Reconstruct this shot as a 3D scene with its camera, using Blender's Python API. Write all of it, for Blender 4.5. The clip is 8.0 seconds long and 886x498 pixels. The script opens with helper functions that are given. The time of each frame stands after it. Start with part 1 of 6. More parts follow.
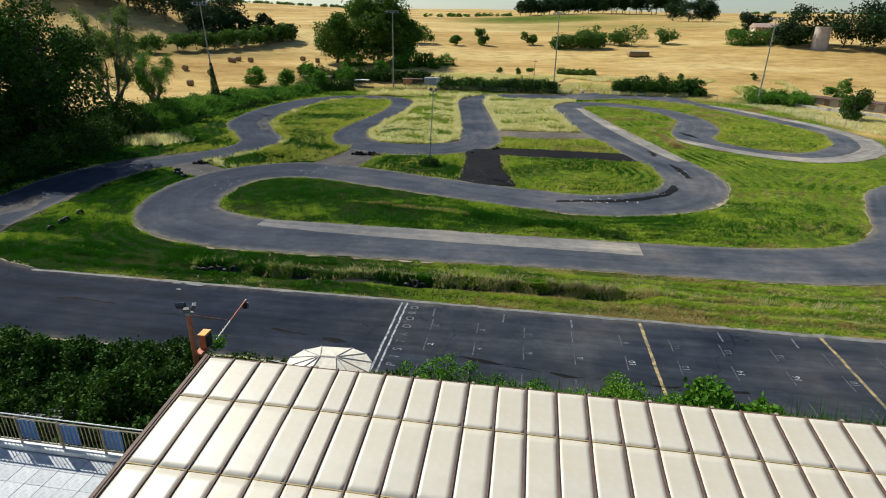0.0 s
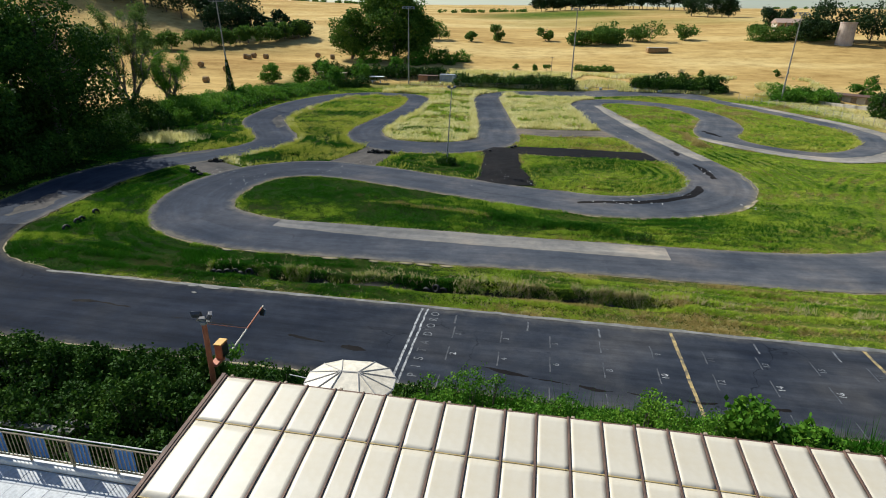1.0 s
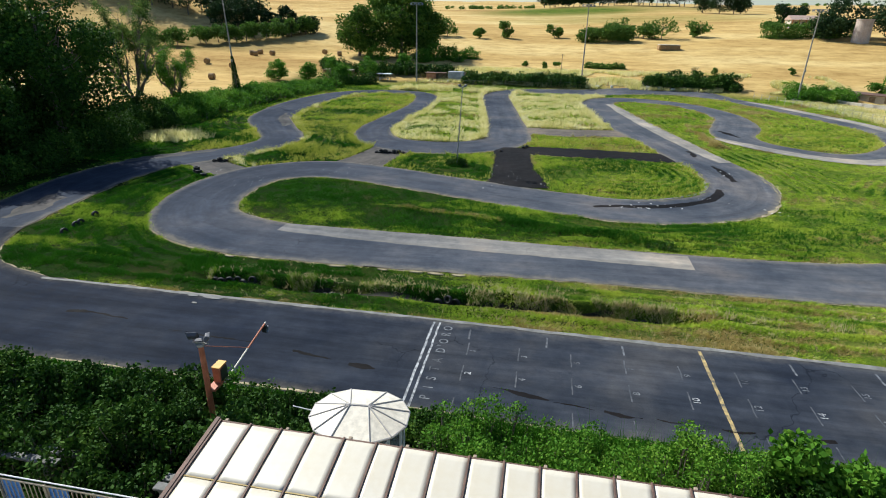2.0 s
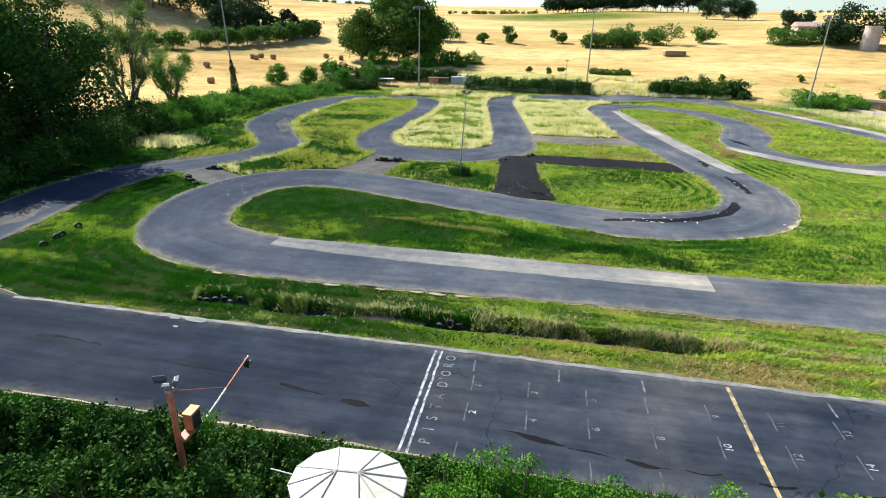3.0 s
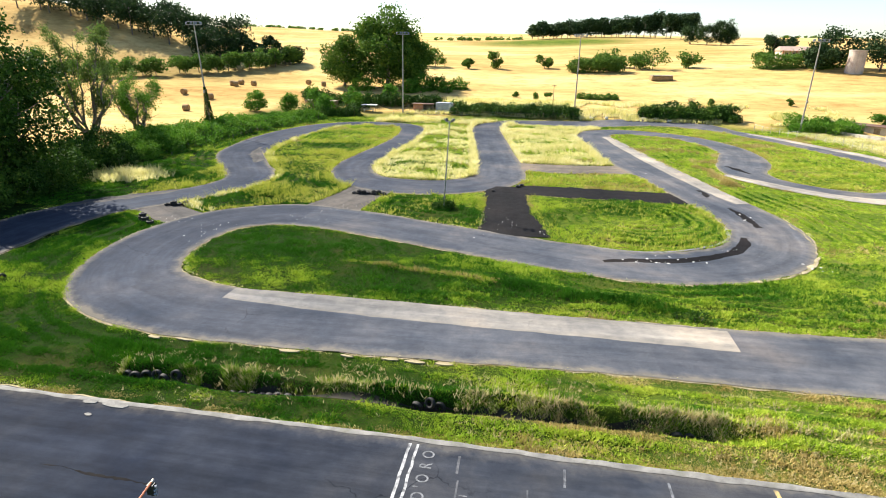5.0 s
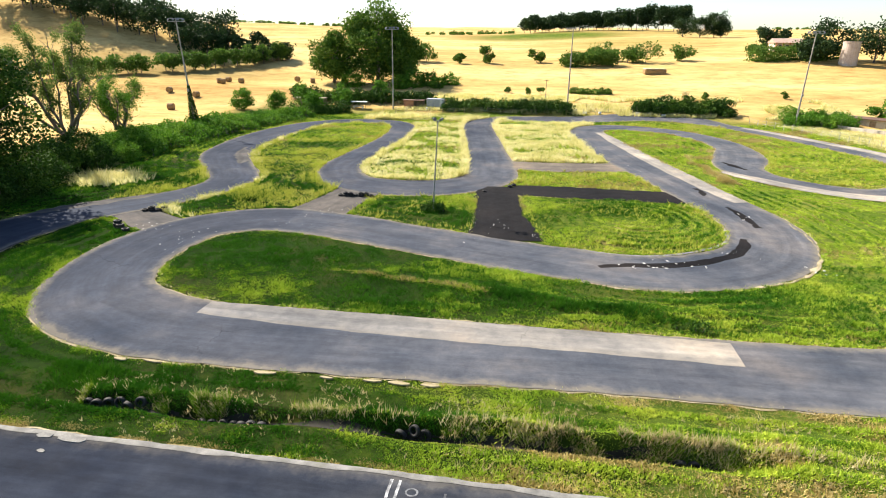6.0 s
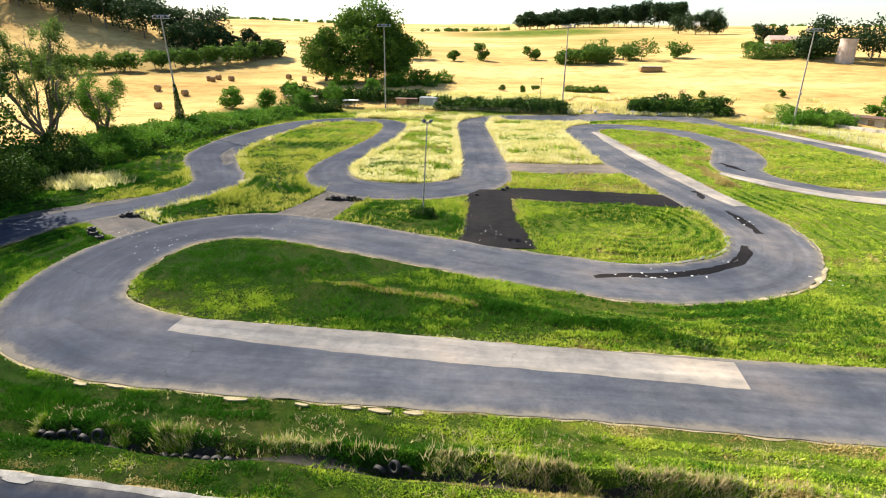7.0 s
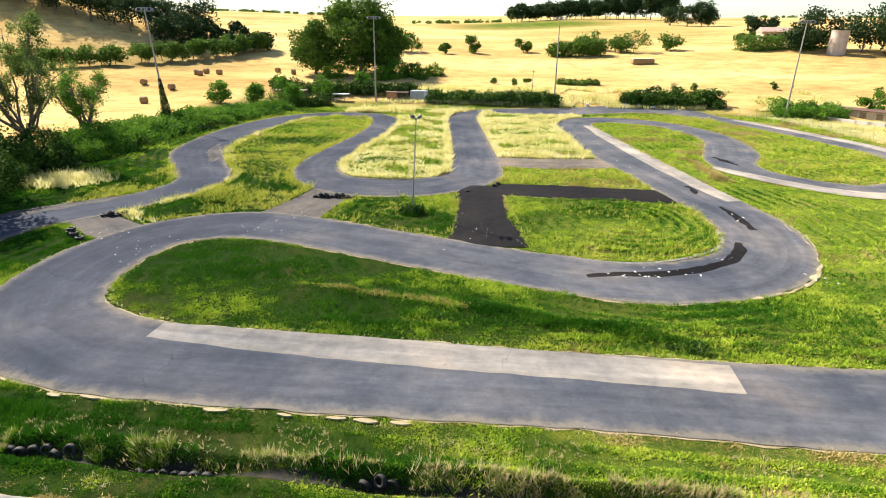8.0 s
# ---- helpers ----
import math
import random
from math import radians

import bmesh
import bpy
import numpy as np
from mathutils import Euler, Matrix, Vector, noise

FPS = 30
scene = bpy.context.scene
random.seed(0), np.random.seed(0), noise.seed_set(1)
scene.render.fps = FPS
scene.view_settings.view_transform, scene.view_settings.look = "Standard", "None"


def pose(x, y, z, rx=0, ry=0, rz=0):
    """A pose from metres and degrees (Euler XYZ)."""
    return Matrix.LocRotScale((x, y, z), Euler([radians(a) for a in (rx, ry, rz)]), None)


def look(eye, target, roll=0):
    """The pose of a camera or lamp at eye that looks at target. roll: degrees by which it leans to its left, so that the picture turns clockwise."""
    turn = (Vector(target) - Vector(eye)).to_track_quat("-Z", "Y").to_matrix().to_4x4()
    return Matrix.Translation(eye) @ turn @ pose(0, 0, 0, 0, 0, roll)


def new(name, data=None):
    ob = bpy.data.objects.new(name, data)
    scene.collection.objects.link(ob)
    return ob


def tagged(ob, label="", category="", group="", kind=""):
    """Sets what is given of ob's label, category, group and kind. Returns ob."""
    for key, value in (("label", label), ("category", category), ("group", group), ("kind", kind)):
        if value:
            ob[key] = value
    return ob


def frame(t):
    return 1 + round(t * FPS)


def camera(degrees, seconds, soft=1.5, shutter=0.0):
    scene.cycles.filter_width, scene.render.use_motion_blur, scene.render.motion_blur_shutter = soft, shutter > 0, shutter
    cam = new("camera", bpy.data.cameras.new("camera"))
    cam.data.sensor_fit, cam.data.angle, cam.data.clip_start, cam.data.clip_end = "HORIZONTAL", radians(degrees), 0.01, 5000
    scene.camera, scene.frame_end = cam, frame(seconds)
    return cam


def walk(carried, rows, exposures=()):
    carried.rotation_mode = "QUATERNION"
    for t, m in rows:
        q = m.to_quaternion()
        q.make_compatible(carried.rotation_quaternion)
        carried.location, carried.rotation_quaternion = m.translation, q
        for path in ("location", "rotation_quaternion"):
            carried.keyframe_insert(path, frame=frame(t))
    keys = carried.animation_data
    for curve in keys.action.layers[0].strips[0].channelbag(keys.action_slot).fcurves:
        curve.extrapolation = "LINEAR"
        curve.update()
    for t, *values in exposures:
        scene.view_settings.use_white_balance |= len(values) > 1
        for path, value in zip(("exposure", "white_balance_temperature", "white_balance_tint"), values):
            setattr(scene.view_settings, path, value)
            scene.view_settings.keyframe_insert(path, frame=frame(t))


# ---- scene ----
cam = camera(77.6, 8.0, soft=1.0)
PATH = [
    (0, (6.694, -29.886, 15.898), (6.431, -28.049, 15.15), 1.0),
    (0.5, (6.349, -29.418, 15.895), (6.064, -27.587, 15.142), 0.9),
    (1, (5.935, -28.753, 15.894), (5.629, -26.928, 15.134), 0.9),
    (2.5, (4.835, -25.648, 15.851), (4.506, -23.833, 15.079), 1.1),
    (3, (4.581, -24.232, 15.757), (4.25, -22.411, 15.001), 1.3),
    (3.5, (4.387, -22.726, 15.619), (4.057, -20.894, 14.887), 1.4),
    (4, (4.236, -21.297, 15.483), (3.915, -19.451, 14.783), 1.6),
    (4.5, (4.127, -19.874, 15.452), (3.816, -18.018, 14.775), 1.4),
    (6, (4.276, -16.45, 15.67), (3.998, -14.595, 14.976), 0.6),
    (6.5, (4.369, -15.306, 15.762), (4.096, -13.456, 15.055), 0.6),
    (7, (4.498, -14.214, 15.836), (4.235, -12.36, 15.132), 0.6),
    (7.5, (4.589, -13.545, 15.899), (4.339, -11.697, 15.176), 0.5),
    (8, (4.621, -13.149, 15.953), (4.384, -11.301, 15.226), 0.5),
]
EXPOSURES = [(0, 0.34, 5900, 6), (1.0, 0.36, 5850, 6), (2.5, 0.86, 5600, 6), (3.5, 1.38, 5700, 7), (4.5, 1.48, 6100, 9), (6, 1.43, 6450, 11), (8, 1.45, 6500, 12)]
walk(cam, [(t, look(eye, target, roll)) for t, eye, target, roll in PATH], EXPOSURES)

# ---- world, sun, exposure ----
SUN_DIR = Vector((-0.84, 0.54, 0.0)).normalized()
SUN_ELEV = radians(42)
world = bpy.data.worlds.new("sky")
scene.world = world
world.use_nodes = True
wn = world.node_tree.nodes
wsky = wn.new("ShaderNodeTexSky")
wsky.sky_type = "NISHITA"
wsky.sun_disc = False
wsky.sun_elevation = SUN_ELEV
wsky.sun_rotation = math.atan2(SUN_DIR.x, SUN_DIR.y)
wsky.dust_density = 0.7
world.node_tree.links.new(wsky.outputs[0], wn["Background"].inputs[0])
wn["Background"].inputs[1].default_value = 0.075
sun = new("sun", bpy.data.lights.new("sun", "SUN"))
sun.data.energy = 5.0
sun.data.angle = radians(0.55)
sun.data.color = (1.0, 0.90, 0.74)
to_sun = Vector((SUN_DIR.x * math.cos(SUN_ELEV), SUN_DIR.y * math.cos(SUN_ELEV), math.sin(SUN_ELEV)))
sun.matrix_world = look((0, 0, 60), Vector((0, 0, 60)) - to_sun)

# ---- materials ----
RNG = np.random.default_rng(7)


def material(name, rough=0.8, metal=0.0):
    m = bpy.data.materials.new(name)
    m.use_nodes = True
    b = m.node_tree.nodes["Principled BSDF"]
    b.inputs["Roughness"].default_value = rough
    b.inputs["Metallic"].default_value = metal
    return m, m.node_tree.nodes, m.node_tree.links, b


def ramp(nodes, stops):
    r = nodes.new("ShaderNodeValToRGB")
    els = r.color_ramp.elements
    while len(els) < len(stops):
        els.new(0.5)
    for e, (p, c) in zip(els, stops):
        e.position = p
        e.color = (*c, 1)
    return r


def noise_node(nodes, links, coord, scale, detail=4.0, rough=0.55, stretch=None):
    n = nodes.new("ShaderNodeTexNoise")
    n.inputs["Scale"].default_value = scale
    n.inputs["Detail"].default_value = detail
    n.inputs["Roughness"].default_value = rough
    if stretch:
        mp = nodes.new("ShaderNodeMapping")
        mp.inputs["Scale"].default_value = stretch
        links.new(coord, mp.inputs["Vector"])
        coord = mp.outputs[0]
    links.new(coord, n.inputs["Vector"])
    return n


def mix(nodes, links, fac, a, b, mode="MIX"):
    m = nodes.new("ShaderNodeMix")
    m.data_type = "RGBA"
    m.blend_type = mode
    for sock, v in ((m.inputs[0], fac), (m.inputs[6], a), (m.inputs[7], b)):
        if isinstance(v, (int, float)):
            sock.default_value = v
        elif isinstance(v, tuple):
            sock.default_value = (*v, 1)
        else:
            links.new(v, sock)
    return m.outputs[2]


def bump(nodes, links, b, height, strength, dist):
    n = nodes.new("ShaderNodeBump")
    n.inputs["Strength"].default_value = strength
    n.inputs["Distance"].default_value = dist
    links.new(height, n.inputs["Height"])
    links.new(n.outputs[0], b.inputs["Normal"])


def surface(name, dark, light, scale, fine, rough=0.8, metal=0.0, relief=0.3, depth=0.01, stain=None, stain_scale=0.3, stretch=None, spread=(0.3, 0.7), grain=0.28):
    """A worn surface: two tones by a coarse noise, grain by a fine one, stains of their own colour."""
    m, n, l, b = material(name, rough, metal)
    co = n.new("ShaderNodeTexCoord").outputs["Object"]
    big = noise_node(n, l, co, scale, 6, 0.6, stretch)
    small = noise_node(n, l, co, fine, 3, 0.7)
    r = ramp(n, [(spread[0], dark), (spread[1], light)])
    l.new(big.outputs[0], r.inputs[0])
    g = ramp(n, [(0.25, (1 - grain,) * 3), (0.75, (1 + 0.7 * grain,) * 3)])
    l.new(small.outputs[0], g.inputs[0])
    col = mix(n, l, 1.0, r.outputs[0], g.outputs[0], "MULTIPLY")
    if stain:
        st = noise_node(n, l, co, stain_scale, 7, 0.65)
        sr = ramp(n, [(0.52, (0, 0, 0)), (0.68, (1, 1, 1))])
        l.new(st.outputs[0], sr.inputs[0])
        col = mix(n, l, sr.outputs[0], col, stain)
    l.new(col, b.inputs["Base Color"])
    bump(n, l, b, small.outputs[0], relief, depth)
    return m


def leafy(name, tones, translucent=0.35, rough=0.75, speckle=0.55):
    """Leaves and blades: one tone a leaf, some light let through."""
    m, n, l, b = material(name, rough)
    b.inputs["Specular IOR Level"].default_value = 0.12
    geo = n.new("ShaderNodeNewGeometry")
    r = ramp(n, [(i / (len(tones) - 1), c) for i, c in enumerate(tones)])
    co = n.new("ShaderNodeTexCoord").outputs["Object"]
    big = noise_node(n, l, co, 0.22, 4)
    add = n.new("ShaderNodeMath")
    add.operation = "MULTIPLY_ADD"
    l.new(big.outputs[0], add.inputs[0])
    add.inputs[1].default_value = 1.3
    sub = n.new("ShaderNodeMath")
    sub.operation = "MULTIPLY_ADD"
    l.new(geo.outputs["Random Per Island"], sub.inputs[0])
    sub.inputs[1].default_value = speckle
    sub.inputs[2].default_value = -0.15 - 0.5 * speckle
    l.new(sub.outputs[0], add.inputs[2])
    l.new(add.outputs[0], r.inputs[0])
    l.new(r.outputs[0], b.inputs["Base Color"])
    tr = n.new("ShaderNodeBsdfTranslucent")
    l.new(r.outputs[0], tr.inputs[0])
    ms = n.new("ShaderNodeMixShader")
    ms.inputs[0].default_value = translucent
    l.new(b.outputs[0], ms.inputs[1])
    l.new(tr.outputs[0], ms.inputs[2])
    l.new(ms.outputs[0], n["Material Output"].inputs[0])
    return m


def plain(name, color, rough=0.6, metal=0.0, vary=0.25, scale=3.0):
    d = tuple(c * (1 - vary) for c in color)
    return surface(name, d, color, scale, scale * 14, rough, metal, 0.15, 0.004)


def asphalt(name, dark, light, rough=0.72, crack=True, streak=0.17, dust=0.5, gloss=0.3):
    """Worn asphalt: cool and warm patches, tyre streaks along the lane, laid lengths, dusty edges, cracks."""
    m, n, l, b = material(name, rough)
    b.inputs["Specular IOR Level"].default_value = gloss
    co = n.new("ShaderNodeTexCoord").outputs["Object"]

    def attr(key):
        a = n.new("ShaderNodeAttribute")
        a.attribute_name = key
        return a.outputs["Fac"]

    lane = n.new("ShaderNodeCombineXYZ")
    l.new(attr("along"), lane.inputs[0])
    l.new(attr("across"), lane.inputs[1])
    big = noise_node(n, l, co, 0.13, 6, 0.62)
    mid = noise_node(n, l, co, 0.9, 7, 0.72)
    fine = noise_node(n, l, co, 30, 3, 0.7)
    long = noise_node(n, l, lane.outputs[0], 1.0, 5, 0.62, (0.06, 0.7, 1.0))
    scuff = noise_node(n, l, lane.outputs[0], 1.0, 6, 0.7, (0.22, 1.9, 1.0))
    r = ramp(n, [(0.34, dark), (0.52, tuple(0.5 * (p + q) for p, q in zip(dark, light))), (0.68, (light[0] * 1.08, light[1] * 1.0, light[2] * 0.92))])
    l.new(big.outputs[0], r.inputs[0])

    def tint(col, source, lo, hi, a=0.3, z=0.7):
        t = ramp(n, [(a, lo), (z, hi)])
        l.new(source, t.inputs[0])
        return mix(n, l, 1.0, col, t.outputs[0], "MULTIPLY")

    col = tint(r.outputs[0], mid.outputs[0], (0.74, 0.75, 0.78), (1.24, 1.22, 1.18))
    col = tint(col, long.outputs[0], (1 - streak,) * 3, (1 + 1.1 * streak, 1 + streak, 1 + 0.9 * streak), 0.34, 0.66)
    col = tint(col, scuff.outputs[0], (1 - 0.6 * streak,) * 3, (1 + 0.6 * streak,) * 3, 0.36, 0.64)
    # brightness ramp along x painted into the colour: darker west, lighter east
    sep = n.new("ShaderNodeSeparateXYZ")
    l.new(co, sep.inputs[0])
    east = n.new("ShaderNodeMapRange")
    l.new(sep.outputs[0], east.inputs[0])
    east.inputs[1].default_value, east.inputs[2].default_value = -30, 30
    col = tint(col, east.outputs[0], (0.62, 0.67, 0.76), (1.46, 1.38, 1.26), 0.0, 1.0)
    col = tint(col, fine.outputs[0], (0.78, 0.78, 0.78), (1.18, 1.18, 1.18))
    # laid lengths of slightly different mix
    step = n.new("ShaderNodeMath")
    step.operation = "SNAP"
    l.new(attr("along"), step.inputs[0])
    step.inputs[1].default_value = 17.0
    wh = n.new("ShaderNodeTexWhiteNoise")
    wh.noise_dimensions = "1D"
    l.new(step.outputs[0], wh.inputs["W"])
    col = tint(col, wh.outputs["Value"], (0.88, 0.89, 0.91), (1.12, 1.11, 1.08), 0.0, 1.0)
    if crack:
        v = n.new("ShaderNodeTexVoronoi")
        v.feature = "DISTANCE_TO_EDGE"
        v.inputs["Scale"].default_value = 0.16
        warp = noise_node(n, l, co, 0.6, 4)
        wm = mix(n, l, 0.9, co, warp.outputs[1], "LINEAR_LIGHT")
        l.new(wm, v.inputs["Vector"])
        cr = ramp(n, [(0.0, (1, 1, 1)), (0.005, (0, 0, 0))])
        l.new(v.outputs["Distance"], cr.inputs[0])
        gate = noise_node(n, l, co, 0.09, 2)
        gr = ramp(n, [(0.55, (0, 0, 0)), (0.62, (0.8, 0.8, 0.8))])
        l.new(gate.outputs[0], gr.inputs[0])
        f = mix(n, l, 1.0, cr.outputs[0], gr.outputs[0], "MULTIPLY")
        col = mix(n, l, f, col, tuple(c * 0.35 for c in dark))
    if dust:
        # soil washed in from the verge, thinning over a hand's width to half a metre
        e = n.new("ShaderNodeMath")
        e.operation = "MULTIPLY_ADD"
        l.new(mid.outputs[0], e.inputs[0])
        e.inputs[1].default_value = -1.6
        l.new(attr("edge"), e.inputs[2])
        er = ramp(n, [(0.0, (dust,) * 3), (0.16, (0.45 * dust,) * 3), (0.55, (0, 0, 0))])
        sh = n.new("ShaderNodeMath")
        sh.inputs[1].default_value = 0.62
        l.new(e.outputs[0], sh.inputs[0])
        l.new(sh.outputs[0], er.inputs[0])
        col = mix(n, l, er.outputs[0], col, (0.20, 0.175, 0.13))
    l.new(col, b.inputs["Base Color"])
    rr = ramp(n, [(0.3, (rough - 0.1,) * 3), (0.7, (rough + 0.12,) * 3)])
    l.new(mid.outputs[0], rr.inputs[0])
    l.new(rr.outputs[0], b.inputs["Roughness"])
    bump(n, l, b, fine.outputs[0], 0.35, 0.012)
    return m


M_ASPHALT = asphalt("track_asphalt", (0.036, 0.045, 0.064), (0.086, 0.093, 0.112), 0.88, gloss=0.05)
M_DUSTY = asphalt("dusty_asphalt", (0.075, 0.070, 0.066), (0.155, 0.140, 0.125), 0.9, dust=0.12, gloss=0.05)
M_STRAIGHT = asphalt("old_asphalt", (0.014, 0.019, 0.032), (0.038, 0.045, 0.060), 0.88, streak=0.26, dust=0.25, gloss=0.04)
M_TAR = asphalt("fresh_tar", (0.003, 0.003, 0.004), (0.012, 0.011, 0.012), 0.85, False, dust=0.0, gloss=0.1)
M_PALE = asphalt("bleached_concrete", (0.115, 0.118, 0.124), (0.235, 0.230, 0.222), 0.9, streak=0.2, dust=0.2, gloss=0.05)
M_KERB = surface("kerb_concrete", (0.09, 0.09, 0.088), (0.25, 0.245, 0.23), 1.2, 20, 0.9, 0, 0.4, 0.01, (0.12, 0.12, 0.10), 0.8)
M_DUST = surface("dry_verge_soil", (0.17, 0.14, 0.07), (0.42, 0.35, 0.22), 0.9, 14, 0.95, 0, 0.5, 0.03, (0.16, 0.15, 0.05), 0.7)
M_CHIP = plain("white_chalk", (0.72, 0.71, 0.68), 0.9)
M_LINE = surface("worn_white_paint", (0.07, 0.075, 0.085), (0.42, 0.43, 0.45), 3.5, 25, 0.8, spread=(0.38, 0.6))
M_DIM = surface("dull_white_paint", (0.04, 0.045, 0.056), (0.17, 0.18, 0.20), 3, 25, 0.8, spread=(0.36, 0.62))
M_FAINT = surface("faded_white_paint", (0.03, 0.035, 0.046), (0.095, 0.10, 0.115), 2.5, 25, 0.8, spread=(0.4, 0.66))
M_YELLOW = surface("worn_yellow_paint", (0.07, 0.07, 0.065), (0.52, 0.38, 0.14), 2.5, 25, 0.8, spread=(0.38, 0.64))
M_TROUGH_SHADE = surface("trough_shade_soil", (0.006, 0.006, 0.004), (0.024, 0.021, 0.012), 2, 12, 0.95)
M_ROOF = surface("cream_sheet_metal", (0.50, 0.455, 0.365), (0.60, 0.55, 0.455), 0.5, 3, 0.45, 0.0, 0.03, 0.002, (0.53, 0.465, 0.345), 0.6, grain=0.06)
M_RUST = surface("rusty_brown_steel", (0.07, 0.04, 0.03), (0.17, 0.095, 0.065), 2.5, 20, 0.7, 0.1)
M_JOINT = surface("yellowed_sealant", (0.30, 0.21, 0.07), (0.50, 0.38, 0.16), 4, 25, 0.8)
M_WALL = surface("cream_render", (0.50, 0.45, 0.36), (0.64, 0.60, 0.52), 0.8, 15, 0.9, 0, 0.2, 0.01, (0.35, 0.31, 0.25), 0.6)
M_DECK = surface("grey_paving", (0.40, 0.42, 0.45), (0.60, 0.61, 0.62), 1.1, 10, 0.85, 0, 0.2, 0.01, (0.20, 0.21, 0.22), 0.9)
M_WHITE = plain("white_paint", (0.78, 0.77, 0.74), 0.6)
M_BLUE = plain("blue_painted_panel", (0.07, 0.22, 0.56), 0.5)
M_RAIL = surface("ochre_painted_steel", (0.20, 0.16, 0.10), (0.40, 0.34, 0.22), 4, 30, 0.6, 0.2)
M_ORANGE = surface("orange_red_paint", (0.34, 0.10, 0.045), (0.50, 0.17, 0.08), 3, 30, 0.55)
M_AMBER = plain("amber_paint", (0.72, 0.40, 0.06), 0.5)
M_BLACK = plain("black_plastic", (0.02, 0.02, 0.022), 0.45)
M_RUBBER = surface("tyre_rubber", (0.006, 0.006, 0.007), (0.016, 0.016, 0.016), 5, 40, 0.75)
M_DARK = plain("dark_grey_metal", (0.10, 0.10, 0.11), 0.5, 0.3)
M_STEEL = surface("galvanised_steel", (0.24, 0.24, 0.24), (0.38, 0.38, 0.37), 4, 30, 0.5, 0.6)
M_POLE = surface("weathered_pole", (0.26, 0.23, 0.20), (0.42, 0.39, 0.35), 2, 20, 0.75, 0.1)
M_LENS = plain("floodlight_glass", (0.34, 0.36, 0.39), 0.12, 0.3)
M_CREAM = surface("cream_sheet", (0.62, 0.56, 0.45), (0.70, 0.64, 0.53), 0.8, 4, 0.5, 0, 0.08, 0.003)
M_TRIM = plain("grey_brown_trim", (0.46, 0.43, 0.40), 0.6)
M_FRAME = plain("pale_blue_grey_frame", (0.42, 0.50, 0.56), 0.5)
M_CORRUGATED = surface("grey_corrugated_sheet", (0.30, 0.32, 0.36), (0.46, 0.49, 0.54), 0.8, 9, 0.5, 0.3)
M_BRICK = surface("terracotta_block", (0.34, 0.15, 0.08), (0.52, 0.26, 0.15), 1.4, 12, 0.9)
M_WOOD = surface("weathered_wood", (0.16, 0.12, 0.08), (0.34, 0.27, 0.19), 3, 25, 0.85)
M_STONE = surface("pale_stone", (0.38, 0.35, 0.30), (0.58, 0.54, 0.46), 0.8, 8, 0.9, 0, 0.4, 0.02)
M_BARK = surface("grey_bark", (0.08, 0.065, 0.05), (0.24, 0.20, 0.16), 2.5, 14, 0.9, 0, 0.8, 0.03)
M_HAY = surface("straw_bale", (0.20, 0.12, 0.05), (0.38, 0.25, 0.11), 3, 25, 0.95, 0, 0.7, 0.03)
M_SILO = surface("rose_concrete", (0.42, 0.34, 0.29), (0.56, 0.48, 0.42), 0.5, 5, 0.9)
M_TILE = surface("terracotta_tiles", (0.34, 0.24, 0.19), (0.46, 0.34, 0.28), 1.2, 8, 0.9)
M_PANE, _n, _l, _b = material("window_glass", 0.05)
_b.inputs["Base Color"].default_value = (0.22, 0.27, 0.30, 1)
_b.inputs["Transmission Weight"].default_value = 0.6

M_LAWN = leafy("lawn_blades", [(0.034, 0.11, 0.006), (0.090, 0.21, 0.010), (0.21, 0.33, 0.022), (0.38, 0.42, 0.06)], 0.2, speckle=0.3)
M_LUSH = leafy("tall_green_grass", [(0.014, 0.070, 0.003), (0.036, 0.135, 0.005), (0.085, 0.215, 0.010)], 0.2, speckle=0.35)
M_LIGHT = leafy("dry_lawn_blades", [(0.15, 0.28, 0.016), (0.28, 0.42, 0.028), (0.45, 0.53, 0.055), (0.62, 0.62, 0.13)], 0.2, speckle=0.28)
M_PARCHED = leafy("parched_grass", [(0.20, 0.18, 0.04), (0.34, 0.27, 0.08), (0.50, 0.40, 0.16), (0.62, 0.52, 0.25)], 0.2, speckle=0.4)
M_YGREEN = leafy("yellow_green_grass", [(0.28, 0.35, 0.03), (0.48, 0.49, 0.07), (0.66, 0.61, 0.18)], 0.25)
M_STRAW = leafy("straw_grass", [(0.42, 0.43, 0.10), (0.64, 0.60, 0.22), (0.78, 0.72, 0.38), (0.82, 0.78, 0.52)], 0.45)
M_LEAF = leafy("broad_leaves", [(0.010, 0.030, 0.005), (0.024, 0.064, 0.008), (0.052, 0.115, 0.012), (0.115, 0.19, 0.022)], 0.15)
M_POPLAR = leafy("poplar_leaves", [(0.020, 0.058, 0.008), (0.05, 0.115, 0.014), (0.10, 0.18, 0.022), (0.17, 0.25, 0.035)], 0.25)
M_LEAF2 = leafy("light_leaves", [(0.030, 0.095, 0.008), (0.08, 0.20, 0.015), (0.19, 0.32, 0.032)], 0.3)
M_OLIVE = leafy("grey_green_leaves", [(0.045, 0.085, 0.018), (0.10, 0.16, 0.03), (0.19, 0.25, 0.06)], 0.4)
M_PINE = leafy("pine_needles", [(0.010, 0.028, 0.010), (0.024, 0.052, 0.016), (0.05, 0.085, 0.024)], 0.2)
M_FAR = leafy("far_leaves", [(0.036, 0.085, 0.012), (0.08, 0.16, 0.022), (0.16, 0.25, 0.04)], 0.35)
